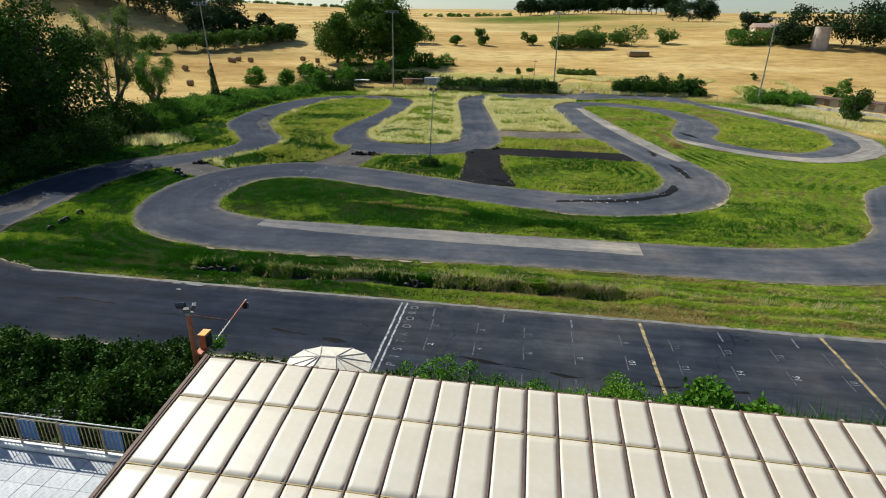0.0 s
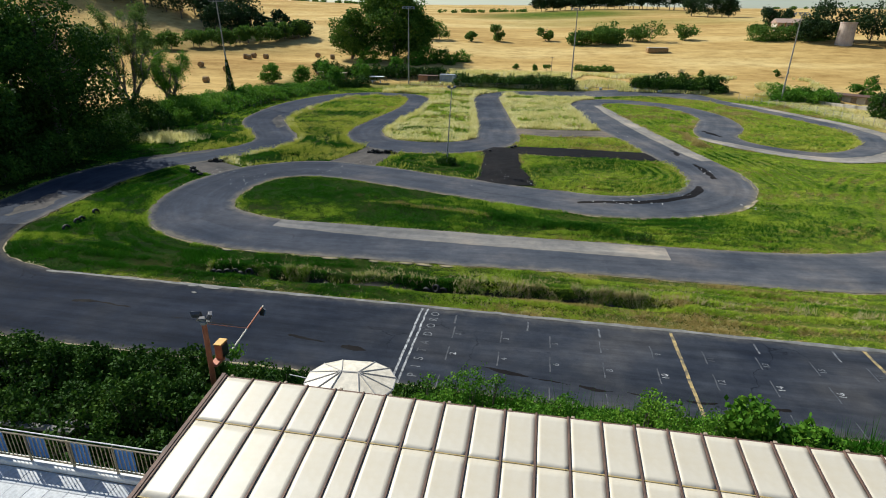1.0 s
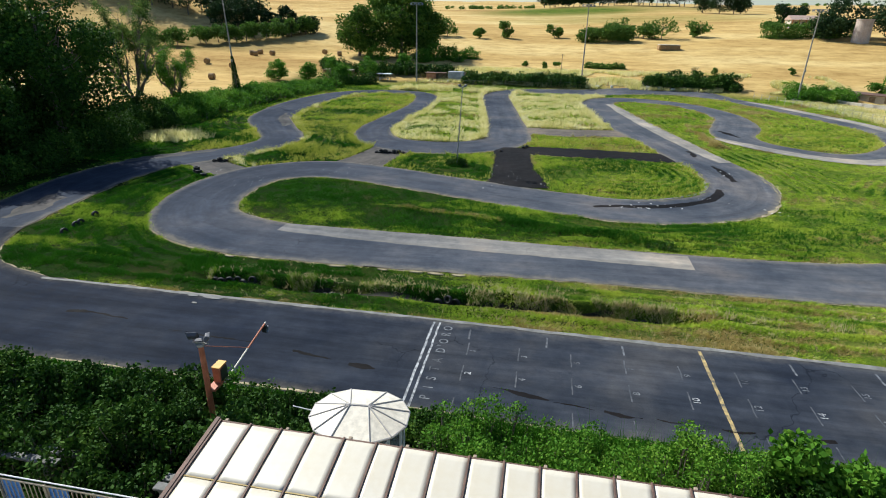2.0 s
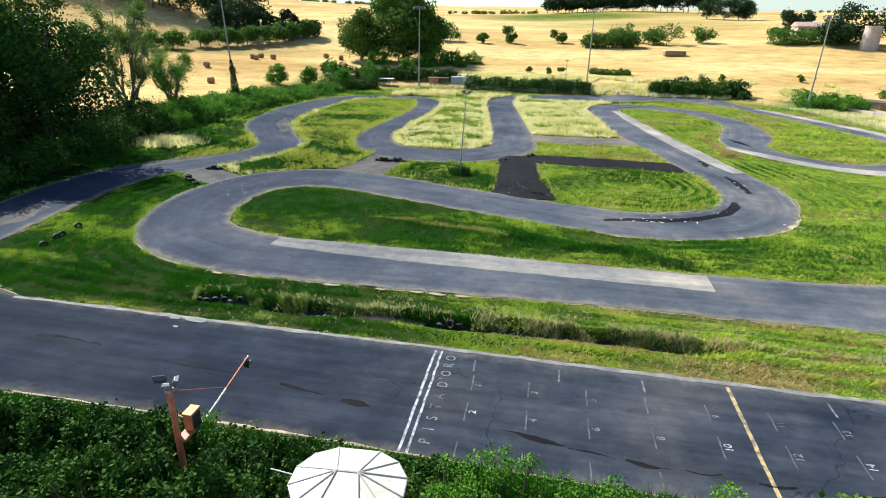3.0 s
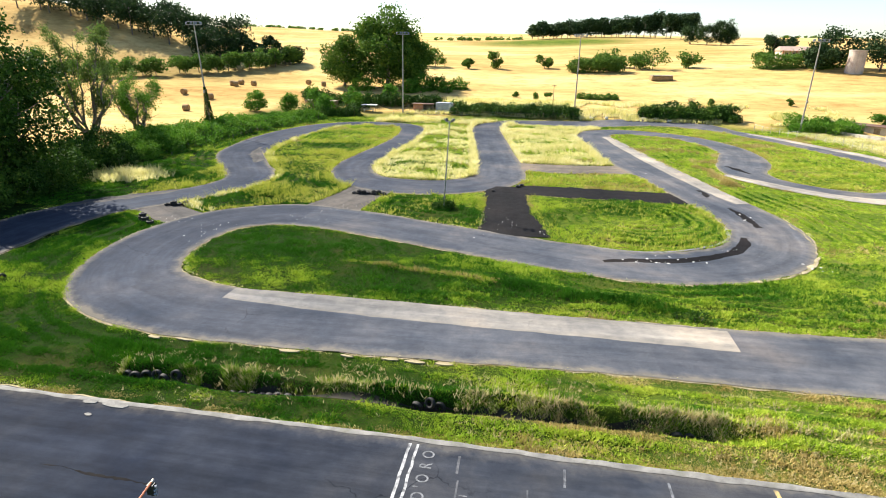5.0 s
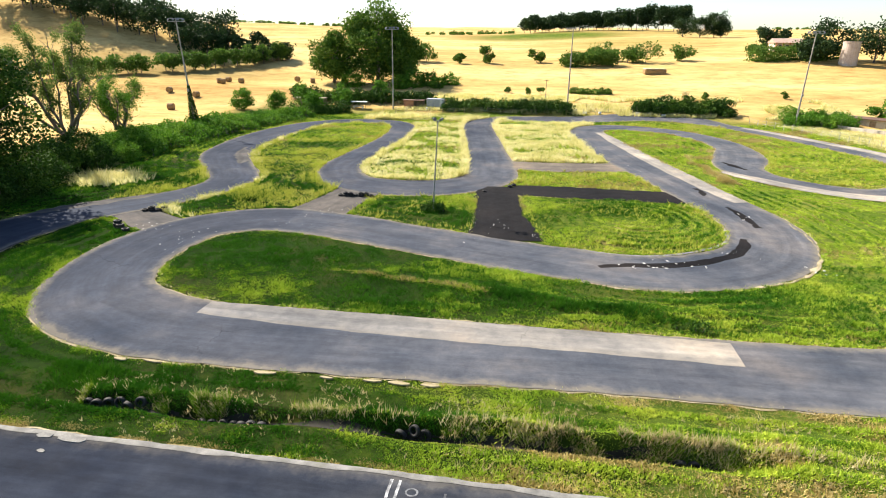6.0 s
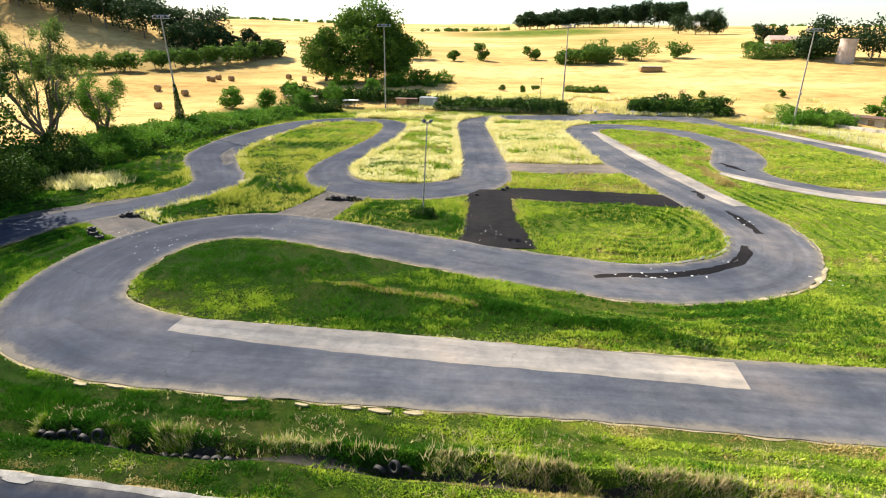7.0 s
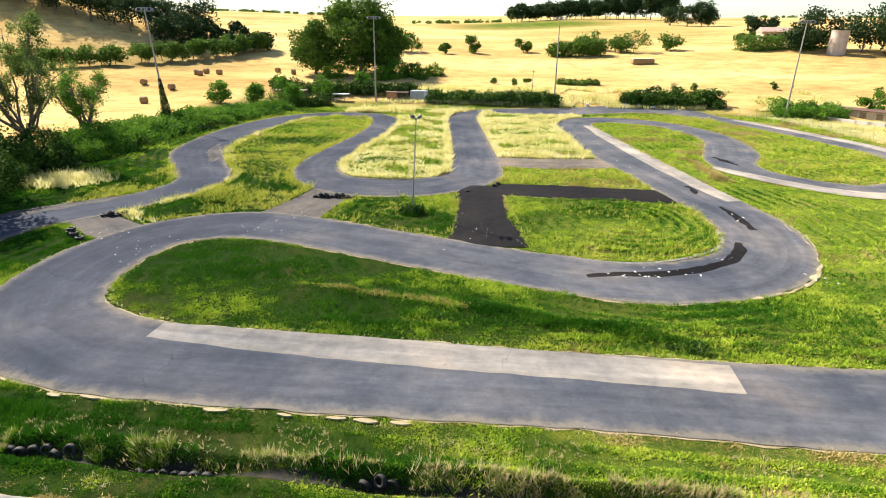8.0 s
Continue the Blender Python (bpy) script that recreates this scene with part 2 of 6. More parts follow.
M_THISTLE = leafy("dry_stalks", [(0.30, 0.24, 0.11), (0.54, 0.45, 0.23), (0.70, 0.62, 0.37)], 0.35)


# ---- builders ----
def quick_mesh(name, verts, faces):
    """A mesh from arrays: verts (n, 3), faces (m, 3 or 4)."""
    me = bpy.data.meshes.new(name)
    verts = np.ascontiguousarray(verts, dtype=np.float32)
    faces = np.ascontiguousarray(faces, dtype=np.int32)
    k = faces.shape[1]
    me.vertices.add(len(verts))
    me.vertices.foreach_set("co", verts.ravel())
    me.loops.add(faces.size)
    me.loops.foreach_set("vertex_index", faces.ravel())
    me.polygons.add(len(faces))
    me.polygons.foreach_set("loop_start", np.arange(0, faces.size, k, dtype=np.int32))
    me.update(calc_edges=True)
    me.validate()
    return me


def part(name, bm, mat, parent=None, label="", smooth=False):
    """One mesh object from a bmesh or a mesh, under a thing or a part."""
    if isinstance(bm, bpy.types.Mesh):
        me = bm
    else:
        me = bpy.data.meshes.new(name)
        bm.to_mesh(me)
        bm.free()
    if not me.materials:
        me.materials.append(mat)
    if smooth:
        me.shade_smooth()
    ob = new(name, me)
    if parent is not None:
        ob.parent = parent
    if label:
        ob["label"] = label
    return ob


def thing(name, x, y, z, rz=0, label="", category="", group="", kind=""):
    e = new(name)
    e.empty_display_size = 0.2
    e.matrix_basis = pose(x, y, z, 0, 0, rz)
    return tagged(e, label, category, group, kind)


def box(bm, x0, x1, y0, y1, z0, z1, bevel=0.0):
    g = bmesh.ops.create_cube(bm, size=1.0)
    vs = g["verts"]
    for v in vs:
        v.co = ((x0 + x1) / 2 + v.co.x * (x1 - x0), (y0 + y1) / 2 + v.co.y * (y1 - y0), (z0 + z1) / 2 + v.co.z * (z1 - z0))
    if bevel:
        es = list({e for v in vs for e in v.link_edges})
        bmesh.ops.bevel(bm, geom=es, offset=bevel, segments=1, affect="EDGES")
    return bm


def boxed(x0, x1, y0, y1, z0, z1, bevel=0.0):
    return box(bmesh.new(), x0, x1, y0, y1, z0, z1, bevel)


def tube(bm, a, b, ra, rb, sides=8):
    a, b = Vector(a), Vector(b)
    d = b - a
    m = Matrix.Translation((a + b) / 2) @ d.to_track_quat("Z", "Y").to_matrix().to_4x4()
    bmesh.ops.create_cone(bm, cap_ends=True, segments=sides, radius1=ra, radius2=rb, depth=d.length, matrix=m)
    return bm


def tubed(a, b, ra, rb, sides=8):
    return tube(bmesh.new(), a, b, ra, rb, sides)


def smoothstep(a, b, v):
    s = np.clip((v - a) / (b - a), 0, 1)
    return s * s * (3 - 2 * s)


WAVES = [(RNG.normal(size=2), RNG.uniform(0, 6.28)) for _ in range(24)]


def wavy(x, y, scale):
    """A smooth wandering value, about -1 to 1, with features of that many metres."""
    s = 0
    for i, (k, p) in enumerate(WAVES):
        s = s + np.sin((k[0] * x + k[1] * y) * 2.2 / scale + p)
    return s / 4.2


# ---- the track: centre lines with widths (x, y, width) ----
START_LEFT = [(34, -3.9, 8), (22, -3.9, 8), (8, -3.9, 8), (-8, -3.75, 7.9), (-20, -3.6, 7.8), (-28, -3.0, 7.4), (-34.6, 0.2, 6.9), (-38.4, 7.0, 6.9), (-39.6, 14.5, 7.0), (-40.4, 21.5, 7.4)]
LEFT_LANE = [(-38.4, 7.0, 6.9), (-39.6, 14.5, 7.0), (-40.4, 21.5, 7.4), (-39.2, 28.0, 7.0), (-36.0, 32.3, 6.4), (-33.2, 36, 5.6), (-31.2, 41, 5.4), (-31.6, 46.5, 6.0), (-36.0, 53, 6.4), (-40.6, 61, 7.2), (-42.6, 74, 7.6),
              (-42.2, 86, 7.2), (-39.4, 96, 6.2), (-33, 101.6, 5.6), (-25.5, 101.5, 5.4)]
HAIRPINS = [(-33, 101.6, 5.6), (-25.5, 101.5, 5.4), (-21.2, 95.5, 5.2), (-19.8, 85, 4.6), (-19.9, 75, 4.6), (-20.6, 64, 5.0), (-20.5, 54.5, 5.4), (-17.2, 47.4, 6.4), (-11, 45.1, 7.4), (-4.6, 46.6, 7.2), (-0.4, 51.5, 6.8),
            (-0.3, 58, 6.6), (-1.8, 69.5, 6.2), (-4.2, 86, 6.2), (-6.2, 102, 6.0), (-3.4, 110.4, 5.6), (5, 112.2, 5.4)]
OUTER_LOOP = [(-3.4, 110.4, 5.6), (5, 112.2, 5.4), (15.5, 113.2, 5.6), (28, 116.6, 5.8), (40, 115.4, 5.8), (48, 106, 6), (53.4, 94, 6), (57.8, 82, 6.4), (59.4, 71, 6.8), (57, 62, 7), (51.4, 54.8, 6.6),
              (45, 51.8, 5.8), (39, 54.2, 5.4), (34.7, 59, 5.6), (33.8, 65, 6.2), (36, 71.8, 7.6), (37.9, 79.5, 6.4), (37.6, 88.5, 5.8), (32.8, 98.6, 6.2), (24, 103.2, 7.4), (17.4, 101.4, 6.4), (15.4, 95, 6.4)]
DIAGONAL = [(17.4, 101.4, 6.4), (15.4, 95, 6.4), (16.6, 84, 7.2), (18.8, 70, 8.0), (22, 57, 7.0), (24.1, 48, 6.9), (26.0, 40, 6.8), (26.1, 34, 6.8), (24.0, 28.4, 6.8), (19.8, 24.9, 6.8), (14, 23.2, 6.6),
            (8, 24.1, 6.6), (1, 25.9, 6.5), (-6, 28, 6.5), (-13, 30.1, 6.7), (-19.5, 30.7, 7.2), (-24.6, 27.4, 7.0), (-26.1, 21.5, 7.3), (-25.2, 16, 7.2), (-22.2, 11.8, 7.2), (-17, 9.9, 7.0), (-10, 9.6, 6.9)]
BACK_STRAIGHT = [(-22.2, 11.8, 7.2), (-17, 9.9, 7.0), (-10, 9.6, 6.9), (0, 9.8, 6.6), (10, 10.1, 6.2), (20, 10.3, 6.4), (28, 10.9, 6.6), (35, 13.0, 7.2), (40.4, 18.2, 7.6), (43.8, 26, 7.4), (47.4, 32.6, 7.2),
                 (53, 36, 7), (59.5, 33, 7), (61.5, 24, 7), (58.5, 10, 7.4), (50, -0.5, 7.8), (42, -3.6, 8), (34, -3.9, 8)]


def smooth_line(points, step=0.5):
    """A rounded line through the points, resampled evenly: arrays of place, width and direction."""
    p = np.array(points, float)
    q = np.vstack([2 * p[0] - p[1], p, 2 * p[-1] - p[-2]])
    out = []
    for i in range(1, len(q) - 2):
        n = max(2, int(np.hypot(*(q[i + 1] - q[i])[:2]) / step))
        s = np.linspace(0, 1, n, endpoint=False)[:, None]
        a, b, c, d = q[i - 1], q[i], q[i + 1], q[i + 2]
        out.append(0.5 * (2 * b + (c - a) * s + (2 * a - 5 * b + 4 * c - d) * s ** 2 + (3 * b - a - 3 * c + d) * s ** 3))
    r = np.vstack(out + [p[-1:]])
    d = np.gradient(r[:, :2], axis=0)
    return r[:, :2], r[:, 2], d / np.linalg.norm(d, axis=1)[:, None]


# a map of what is paved, for the planting
PAVED = np.zeros((760, 640), bool)
PAVED_X, PAVED_Y, CELL = -60.0, -20.0, 0.2


def pave(points, grow=0.0):
    xy, w, _ = smooth_line(points, 0.4)
    for (x, y), r in zip(xy, w / 2 + grow):
        i, j, k = int((y - PAVED_Y) / CELL), int((x - PAVED_X) / CELL), int(r / CELL) + 1
        i0, i1, j0, j1 = max(i - k, 0), min(i + k + 1, 760), max(j - k, 0), min(j + k + 1, 640)
        if i0 >= i1 or j0 >= j1:
            continue
        yy, xx = np.mgrid[i0:i1, j0:j1]
        PAVED[i0:i1, j0:j1] |= (yy * CELL + PAVED_Y - y) ** 2 + (xx * CELL + PAVED_X - x) ** 2 < r * r


def is_paved(x, y):
    i = ((y - PAVED_Y) / CELL).astype(int)
    j = ((x - PAVED_X) / CELL).astype(int)
    ok = (i >= 0) & (i < 760) & (j >= 0) & (j < 640)
    return ok & PAVED[np.clip(i, 0, 759), np.clip(j, 0, 639)]


LINKS = [[(-35.5, 31.8, 4.2), (-31, 28.7, 4.0), (-26.5, 26.2, 4.6)], [(-14.3, 43.5, 5.6), (-15.2, 38, 5.4), (-16.4, 31.5, 6.6)], [(1.5, 60.2, 6.2), (10, 60.6, 5.8), (20, 62.4, 5.6)]]
TARRED = [[(0.8, 47.5, 5.2), (1.3, 43, 4.7), (2.0, 36, 4.8), (3.0, 28.4, 6.4)], [(3.0, 46.4, 4.8), (11, 46.4, 4.9), (21.5, 46.2, 5.0)]]

for pts in [START_LEFT, LEFT_LANE, HAIRPINS, OUTER_LOOP, DIAGONAL, BACK_STRAIGHT] + LINKS + TARRED:
    pave(pts)

# how far each spot of the lawn lies from the asphalt
DIST = np.where(PAVED, 0.0, 20.0)
for _ in range(50):
    wide = np.pad(DIST, 1, mode="edge")
    for di, dj, c in ((0, 1, 1), (2, 1, 1), (1, 0, 1), (1, 2, 1), (0, 0, 1.414), (0, 2, 1.414), (2, 0, 1.414), (2, 2, 1.414)):
        DIST = np.minimum(DIST, wide[di:di + 760, dj:dj + 640] + c * CELL)


def kerb_distance(x, y):
    fi, fj = np.clip((y - PAVED_Y) / CELL - 0.5, 0, 758.99), np.clip((x - PAVED_X) / CELL - 0.5, 0, 638.99)
    i, j = fi.astype(int), fj.astype(int)
    a, b = fi - i, fj - j
    d = (DIST[i, j] * (1 - b) + DIST[i, j + 1] * b) * (1 - a) + (DIST[i + 1, j] * (1 - b) + DIST[i + 1, j + 1] * b) * a
    return np.where((x < PAVED_X) | (x > PAVED_X + 128) | (y < PAVED_Y) | (y > PAVED_Y + 152), 20.0, d)


def mown(x, y):
    """Mowing swaths that follow the edges of the asphalt, -1 to 1."""
    d = kerb_distance(x, y)
    return np.sin(d * 5.0 + 1.1 * wavy(x, y, 7)) * smoothstep(0.4, 1.4, d) * np.clip(0.7 + 0.6 * wavy(x, y, 11), 0, 1)


# ---- the lie of the land ----
PROFILE_Y = [-4000, 112, 118, 128, 160, 190, 230, 330, 450, 600, 900, 1500, 4000]
PROFILE_Z = [0, 0, 0.9, 2.4, 4.6, 8.2, 11.5, 16.0, 20.0, 22.0, 40.0, 58.0, 95.0]


def ridge(x, y, x0, y0, x1, y1, half):
    """1 along a line, falling off sideways within about half a width, wandering a little."""
    dx, dy = x1 - x0, y1 - y0
    n = math.hypot(dx, dy)
    t = ((x - x0) * dx + (y - y0) * dy) / n
    o = ((x - x0) * dy - (y - y0) * dx) / n + 0.35 * half * wavy(x, y, 2.6)
    return np.exp(-((o / half) ** 2)) * smoothstep(-0.5, 1.5, t) * (1 - smoothstep(n - 1.5, n + 0.5, t)) * np.clip(0.75 + 0.4 * wavy(x, y, 4), 0.2, 1.2)


def land(x, y):
    x, y = np.asarray(x, float), np.asarray(y, float)
    z = np.interp(y, PROFILE_Y, PROFILE_Z)
    far = smoothstep(120, 200, y)
    z = z + far * np.clip(x, 0, 130) * 0.035 * (1 - smoothstep(300, 420, y))
    z = z + 24 * np.exp(-0.5 * (((x + 230) / 75) ** 2 + ((y - 206) / 32) ** 2))
    z = z + 6.0 * np.exp(-0.5 * (((x - 55) / 105) ** 2 + ((y - 455) / 85) ** 2))
    z = z + 8 * np.exp(-0.5 * (((x + 480) / 120) ** 2 + ((y - 900) / 150) ** 2))
    z = z + 1.6 * smoothstep(50, 62, -x) * (1 - smoothstep(125, 165, y)) * smoothstep(30, 60, y)
    z = z + smoothstep(250, 600, y) * 2.0 * wavy(x, y, 120)
    # the shallow trough beside the old tyre row, and little bumps in the lawn
    z = z - 0.7 * np.exp(-((y - 2.6 - 0.015 * (x + 8)) / 0.36) ** 2) * (0.6 + 0.4 * np.tanh(2 * wavy(x, y * 0.2, 5))) * smoothstep(-18, -14, x) * (1 - smoothstep(13, 17, x))
    lawn = smoothstep(-50, -46, x) * (1 - smoothstep(115, 125, y))
    z = z + 0.28 * ridge(x, y, -11, 19.5, 15, 15.5, 0.7) + 0.45 * ridge(x, y, 27.4, 68, 29.2, 52, 0.9) + 0.3 * ridge(x, y, -15.5, 3.25, 14, 3.6, 0.3)
    d = kerb_distance(x, y)
    soft = smoothstep(0.25, 1.8, d) * (d < 15)
    return z + lawn * (soft * (0.045 * wavy(x, y, 3.2) + 0.035 * wavy(x, y, 1.5) + 0.03 * mown(x, y) + 0.16 * smoothstep(0.6, 4.5, d)) - 0.03)


def ribbon(name, points, mat, lift, label, extra=0.0, ragged=0.07, category="road", step=0.5, across=10):
    xy, w, d = smooth_line(points, step)
    nrm = np.stack([-d[:, 1], d[:, 0]], 1)
    left = w / 2 + extra + ragged * wavy(xy[:, 0] * 1.3, xy[:, 1] * 1.3, 1.0) * 0.6 + ragged * RNG.normal(size=len(w)) * 0.14
    right = w / 2 + extra + ragged * wavy(xy[:, 0] + 50, xy[:, 1] - 20, 1.2) * 0.6 + ragged * RNG.normal(size=len(w)) * 0.14
    s = 0.5 - 0.5 * np.cos(np.pi * np.linspace(0, 1, across + 1))
    off = left[:, None] * (1 - s) - right[:, None] * s
    v = xy[:, None, :] + nrm[:, None, :] * off[:, :, None]
    crown = lift - 0.015 * (2 * s - 1) ** 4
    z = np.maximum(land(v[..., 0], v[..., 1]), -0.05) * 0 + np.where(v[..., 1] > 111, land(v[..., 0], v[..., 1]) + 0.03, 0.0) + crown[None, :]
    v = np.concatenate([v, z[..., None]], 2).reshape(-1, 3)
    n, k = len(w), across + 1
    i = (np.arange(n - 1)[:, None] * k + np.arange(across)[None, :]).ravel()
    f = np.stack([i, i + k, i + k + 1, i + 1], 1)
    me = quick_mesh(name, v, f)
    run = np.concatenate([[0], np.cumsum(np.hypot(*np.diff(xy, axis=0).T))])
    for key, val in (("along", np.repeat(run, k)), ("across", off.ravel()), ("edge", np.minimum(left[:, None] - off, off + right[:, None]).ravel())):
        at = me.attributes.new(key, "FLOAT", "POINT")
        at.data.foreach_set("value", val.astype(np.float32))
    ob = part(name, me, mat, smooth=True)
    return tagged(ob, label, category, kind="structure")


# ground: one sheet to the horizon, close-meshed round the track
def spaced(lo, hi, step, end, grow):
    a = list(np.arange(lo, hi, step))
    s = step
    while a[-1] < end:
        s *= grow
        a.append(a[-1] + s)
    s, b = step, [lo]
    while b[-1] > -end:
        s *= grow
        b.append(b[-1] - s)
    return np.array(b[:0:-1] + a)


gx, gy = spaced(-60, 66, 0.7, 3800, 1.08), spaced(-12, 126, 0.9, 3900, 1.07)
gy = np.union1d(np.union1d(gy, np.arange(1.0, 4.6, 0.14)), np.arange(5, 40, 0.5))
GX, GY = np.meshgrid(gx, gy)
GZ = land(GX, GY)
n_i, n_j = GX.shape
idx = (np.arange(n_i - 1)[:, None] * n_j + np.arange(n_j - 1)[None, :]).ravel()
me = quick_mesh("ground", np.stack([GX, GY, GZ], 2).reshape(-1, 3), np.stack([idx, idx + 1, idx + n_j + 1, idx + n_j], 1))
dry = np.maximum.reduce([smoothstep(55, 61, -GX + 2 * wavy(GX, GY, 9)) * smoothstep(38, 56, GY), smoothstep(113, 121, GY + 2 * wavy(GX, GY, 8)), smoothstep(60, 68, GX - 0.1 * (GY - 70) + 2 * wavy(GX, GY, 8)) * smoothstep(40, 50, GY)])
green_far = np.exp(-((((GX - 8) / 55) ** 2 + ((GY - 380) / 45) ** 2) ** 2)) * 0.85 + np.exp(-((((GX + 118) / 42) ** 2 + ((GY - 158) / 14) ** 2) ** 2)) * 0.5 + np.exp(-((((GX - 45) / 70) ** 2 + ((GY - 300) / 30) ** 2) ** 2)) * 0.4 + np.exp(-((((GX - 50) / 90) ** 2 + ((GY - 420) / 50) ** 2) ** 2)) * 0.35
dry = dry * (1 - np.clip(green_far, 0, 1))
att = me.attributes.new("dry", "FLOAT", "POINT")
att.data.foreach_set("value", dry.ravel().astype(np.float32))
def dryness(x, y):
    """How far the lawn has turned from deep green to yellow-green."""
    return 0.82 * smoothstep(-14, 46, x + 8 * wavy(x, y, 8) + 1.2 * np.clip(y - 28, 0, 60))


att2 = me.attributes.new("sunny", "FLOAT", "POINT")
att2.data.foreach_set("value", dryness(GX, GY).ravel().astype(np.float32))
M_GROUND, gn, gl, gb = material("grass_and_stubble", 1.0)
gb.inputs["Specular IOR Level"].default_value = 0.03
gco = gn.new("ShaderNodeTexCoord").outputs["Object"]
g_a = noise_node(gn, gl, gco, 0.12, 6, 0.6)
g_b = noise_node(gn, gl, gco, 1.6, 5, 0.65)
g_c = noise_node(gn, gl, gco, 9, 4, 0.7)
g_r = ramp(gn, [(0.3, (0.006, 0.016, 0.003)), (0.5, (0.012, 0.028, 0.004)), (0.7, (0.034, 0.034, 0.012))])
gl.new(g_a.outputs[0], g_r.inputs[0])
g_t = ramp(gn, [(0.3, (0.45, 0.5, 0.45)), (0.5, (1, 1, 1)), (0.72, (1.7, 1.3, 1.0))])
gl.new(g_b.outputs[0], g_t.inputs[0])
green = mix(gn, gl, 1.0, g_r.outputs[0], g_t.outputs[0], "MULTIPLY")
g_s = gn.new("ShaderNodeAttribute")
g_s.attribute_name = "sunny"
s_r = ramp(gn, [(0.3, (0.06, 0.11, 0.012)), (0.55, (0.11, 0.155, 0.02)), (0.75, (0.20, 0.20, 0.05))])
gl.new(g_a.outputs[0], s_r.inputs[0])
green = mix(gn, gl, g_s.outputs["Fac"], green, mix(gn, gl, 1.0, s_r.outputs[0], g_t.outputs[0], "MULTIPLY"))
d_a = noise_node(gn, gl, gco, 0.035, 6, 0.6, (0.35, 1.0, 1.0))
d_r = ramp(gn, [(0.3, (0.32, 0.205, 0.072)), (0.5, (0.46, 0.325, 0.125)), (0.7, (0.58, 0.455, 0.21))])
gl.new(d_a.outputs[0], d_r.inputs[0])
d_b = noise_node(gn, gl, gco, 0.3, 8, 0.75, (0.55, 1.1, 1.0))
d_t = ramp(gn, [(0.3, (0.62, 0.56, 0.48)), (0.5, (1.0, 0.98, 0.95)), (0.7, (1.26, 1.26, 1.24))])
gl.new(d_b.outputs[0], d_t.inputs[0])
strawy = mix(gn, gl, 1.0, d_r.outputs[0], d_t.outputs[0], "MULTIPLY")
g_at = gn.new("ShaderNodeAttribute")
g_at.attribute_name = "dry"
gl.new(mix(gn, gl, g_at.outputs["Fac"], green, strawy), gb.inputs["Base Color"])
bump(gn, gl, gb, g_c.outputs[0], 0.6, 0.06)
tagged(part("ground", me, M_GROUND, smooth=True), "green lawn round the track and dry golden fields rolling to the horizon", "ground", kind="structure")

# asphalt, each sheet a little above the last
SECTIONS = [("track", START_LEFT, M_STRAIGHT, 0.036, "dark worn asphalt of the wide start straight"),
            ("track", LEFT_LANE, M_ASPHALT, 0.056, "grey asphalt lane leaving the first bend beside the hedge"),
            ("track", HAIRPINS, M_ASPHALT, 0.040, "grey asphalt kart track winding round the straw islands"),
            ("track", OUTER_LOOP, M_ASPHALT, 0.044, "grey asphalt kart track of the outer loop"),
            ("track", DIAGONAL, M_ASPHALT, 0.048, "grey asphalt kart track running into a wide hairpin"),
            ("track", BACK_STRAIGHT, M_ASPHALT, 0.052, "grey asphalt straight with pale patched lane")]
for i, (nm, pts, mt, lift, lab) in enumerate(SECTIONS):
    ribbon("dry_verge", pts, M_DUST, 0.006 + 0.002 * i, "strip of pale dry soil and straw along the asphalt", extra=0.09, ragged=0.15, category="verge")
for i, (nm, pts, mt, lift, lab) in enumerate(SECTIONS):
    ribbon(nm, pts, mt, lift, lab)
for i, pts in enumerate(LINKS):
    ribbon("track_link", pts, M_DUSTY, 0.020 + 0.004 * i, "worn asphalt link between two lanes of the track")
for i, pts in enumerate(TARRED):
    ribbon("tar_lane", pts, M_TAR, 0.028 - 0.004 * i + 0.008, "black broken tar lane across the infield", ragged=0.3)

# ---- patches, edges and markings on the asphalt ----
ribbon("concrete_lane", [(-15.2, 12.2, 1.7), (-8, 11.95, 2.35), (0, 11.86, 2.55), (8, 11.84, 2.55), (16.3, 11.76, 2.55)], M_PALE, 0.064, "long pale concrete patch along the straight", ragged=0.05, category="road patch")
ribbon("concrete_lane", [(18.0, 95, 1.6), (19.6, 85, 2.4), (21.6, 73, 2.6), (23.9, 61, 2.6), (26.0, 51, 2.3), (27.4, 45.2, 1.5)], M_PALE, 0.064, "pale bleached strip along the track edge", ragged=0.1, category="road patch")
ribbon("concrete_lane", [(30.6, 61.8, 1.2), (32.8, 58.4, 2.4), (36.6, 54, 2.6), (41, 50.9, 2.8), (46, 50.2, 3.0), (52.4, 53.4, 3.2), (58.4, 60.6, 3.2), (61.4, 70, 3.0)], M_PALE, 0.064, "pale bleached strip round the outer loop", ragged=0.1, category="road patch")
ribbon("concrete_lane", [(48.6, 108.6, 1.2), (52.4, 101, 2.2), (56.4, 91, 2.4), (60.2, 81, 2.6), (61.4, 70, 2.4)], M_PALE, 0.068, "pale bleached strip of the outer loop", ragged=0.1, category="road patch")
ribbon("tar_patch", [(10.2, 23.6, 0.5), (12.4, 24.3, 0.8), (15.2, 24.7, 0.95), (18.4, 26.0, 0.95), (21.2, 28.0, 0.85), (22.8, 30.4, 1.0), (23.5, 32.4, 0.7)], M_TAR, 0.060, "dark tar patch inside the hairpin", ragged=0.12, category="road patch")
ribbon("tar_patch", [(26.0, 36.0, 0.5), (25.9, 39.4, 0.9), (25.4, 43, 0.5)], M_TAR, 0.060, "dark tar repair on the track", ragged=0.2, category="road patch")
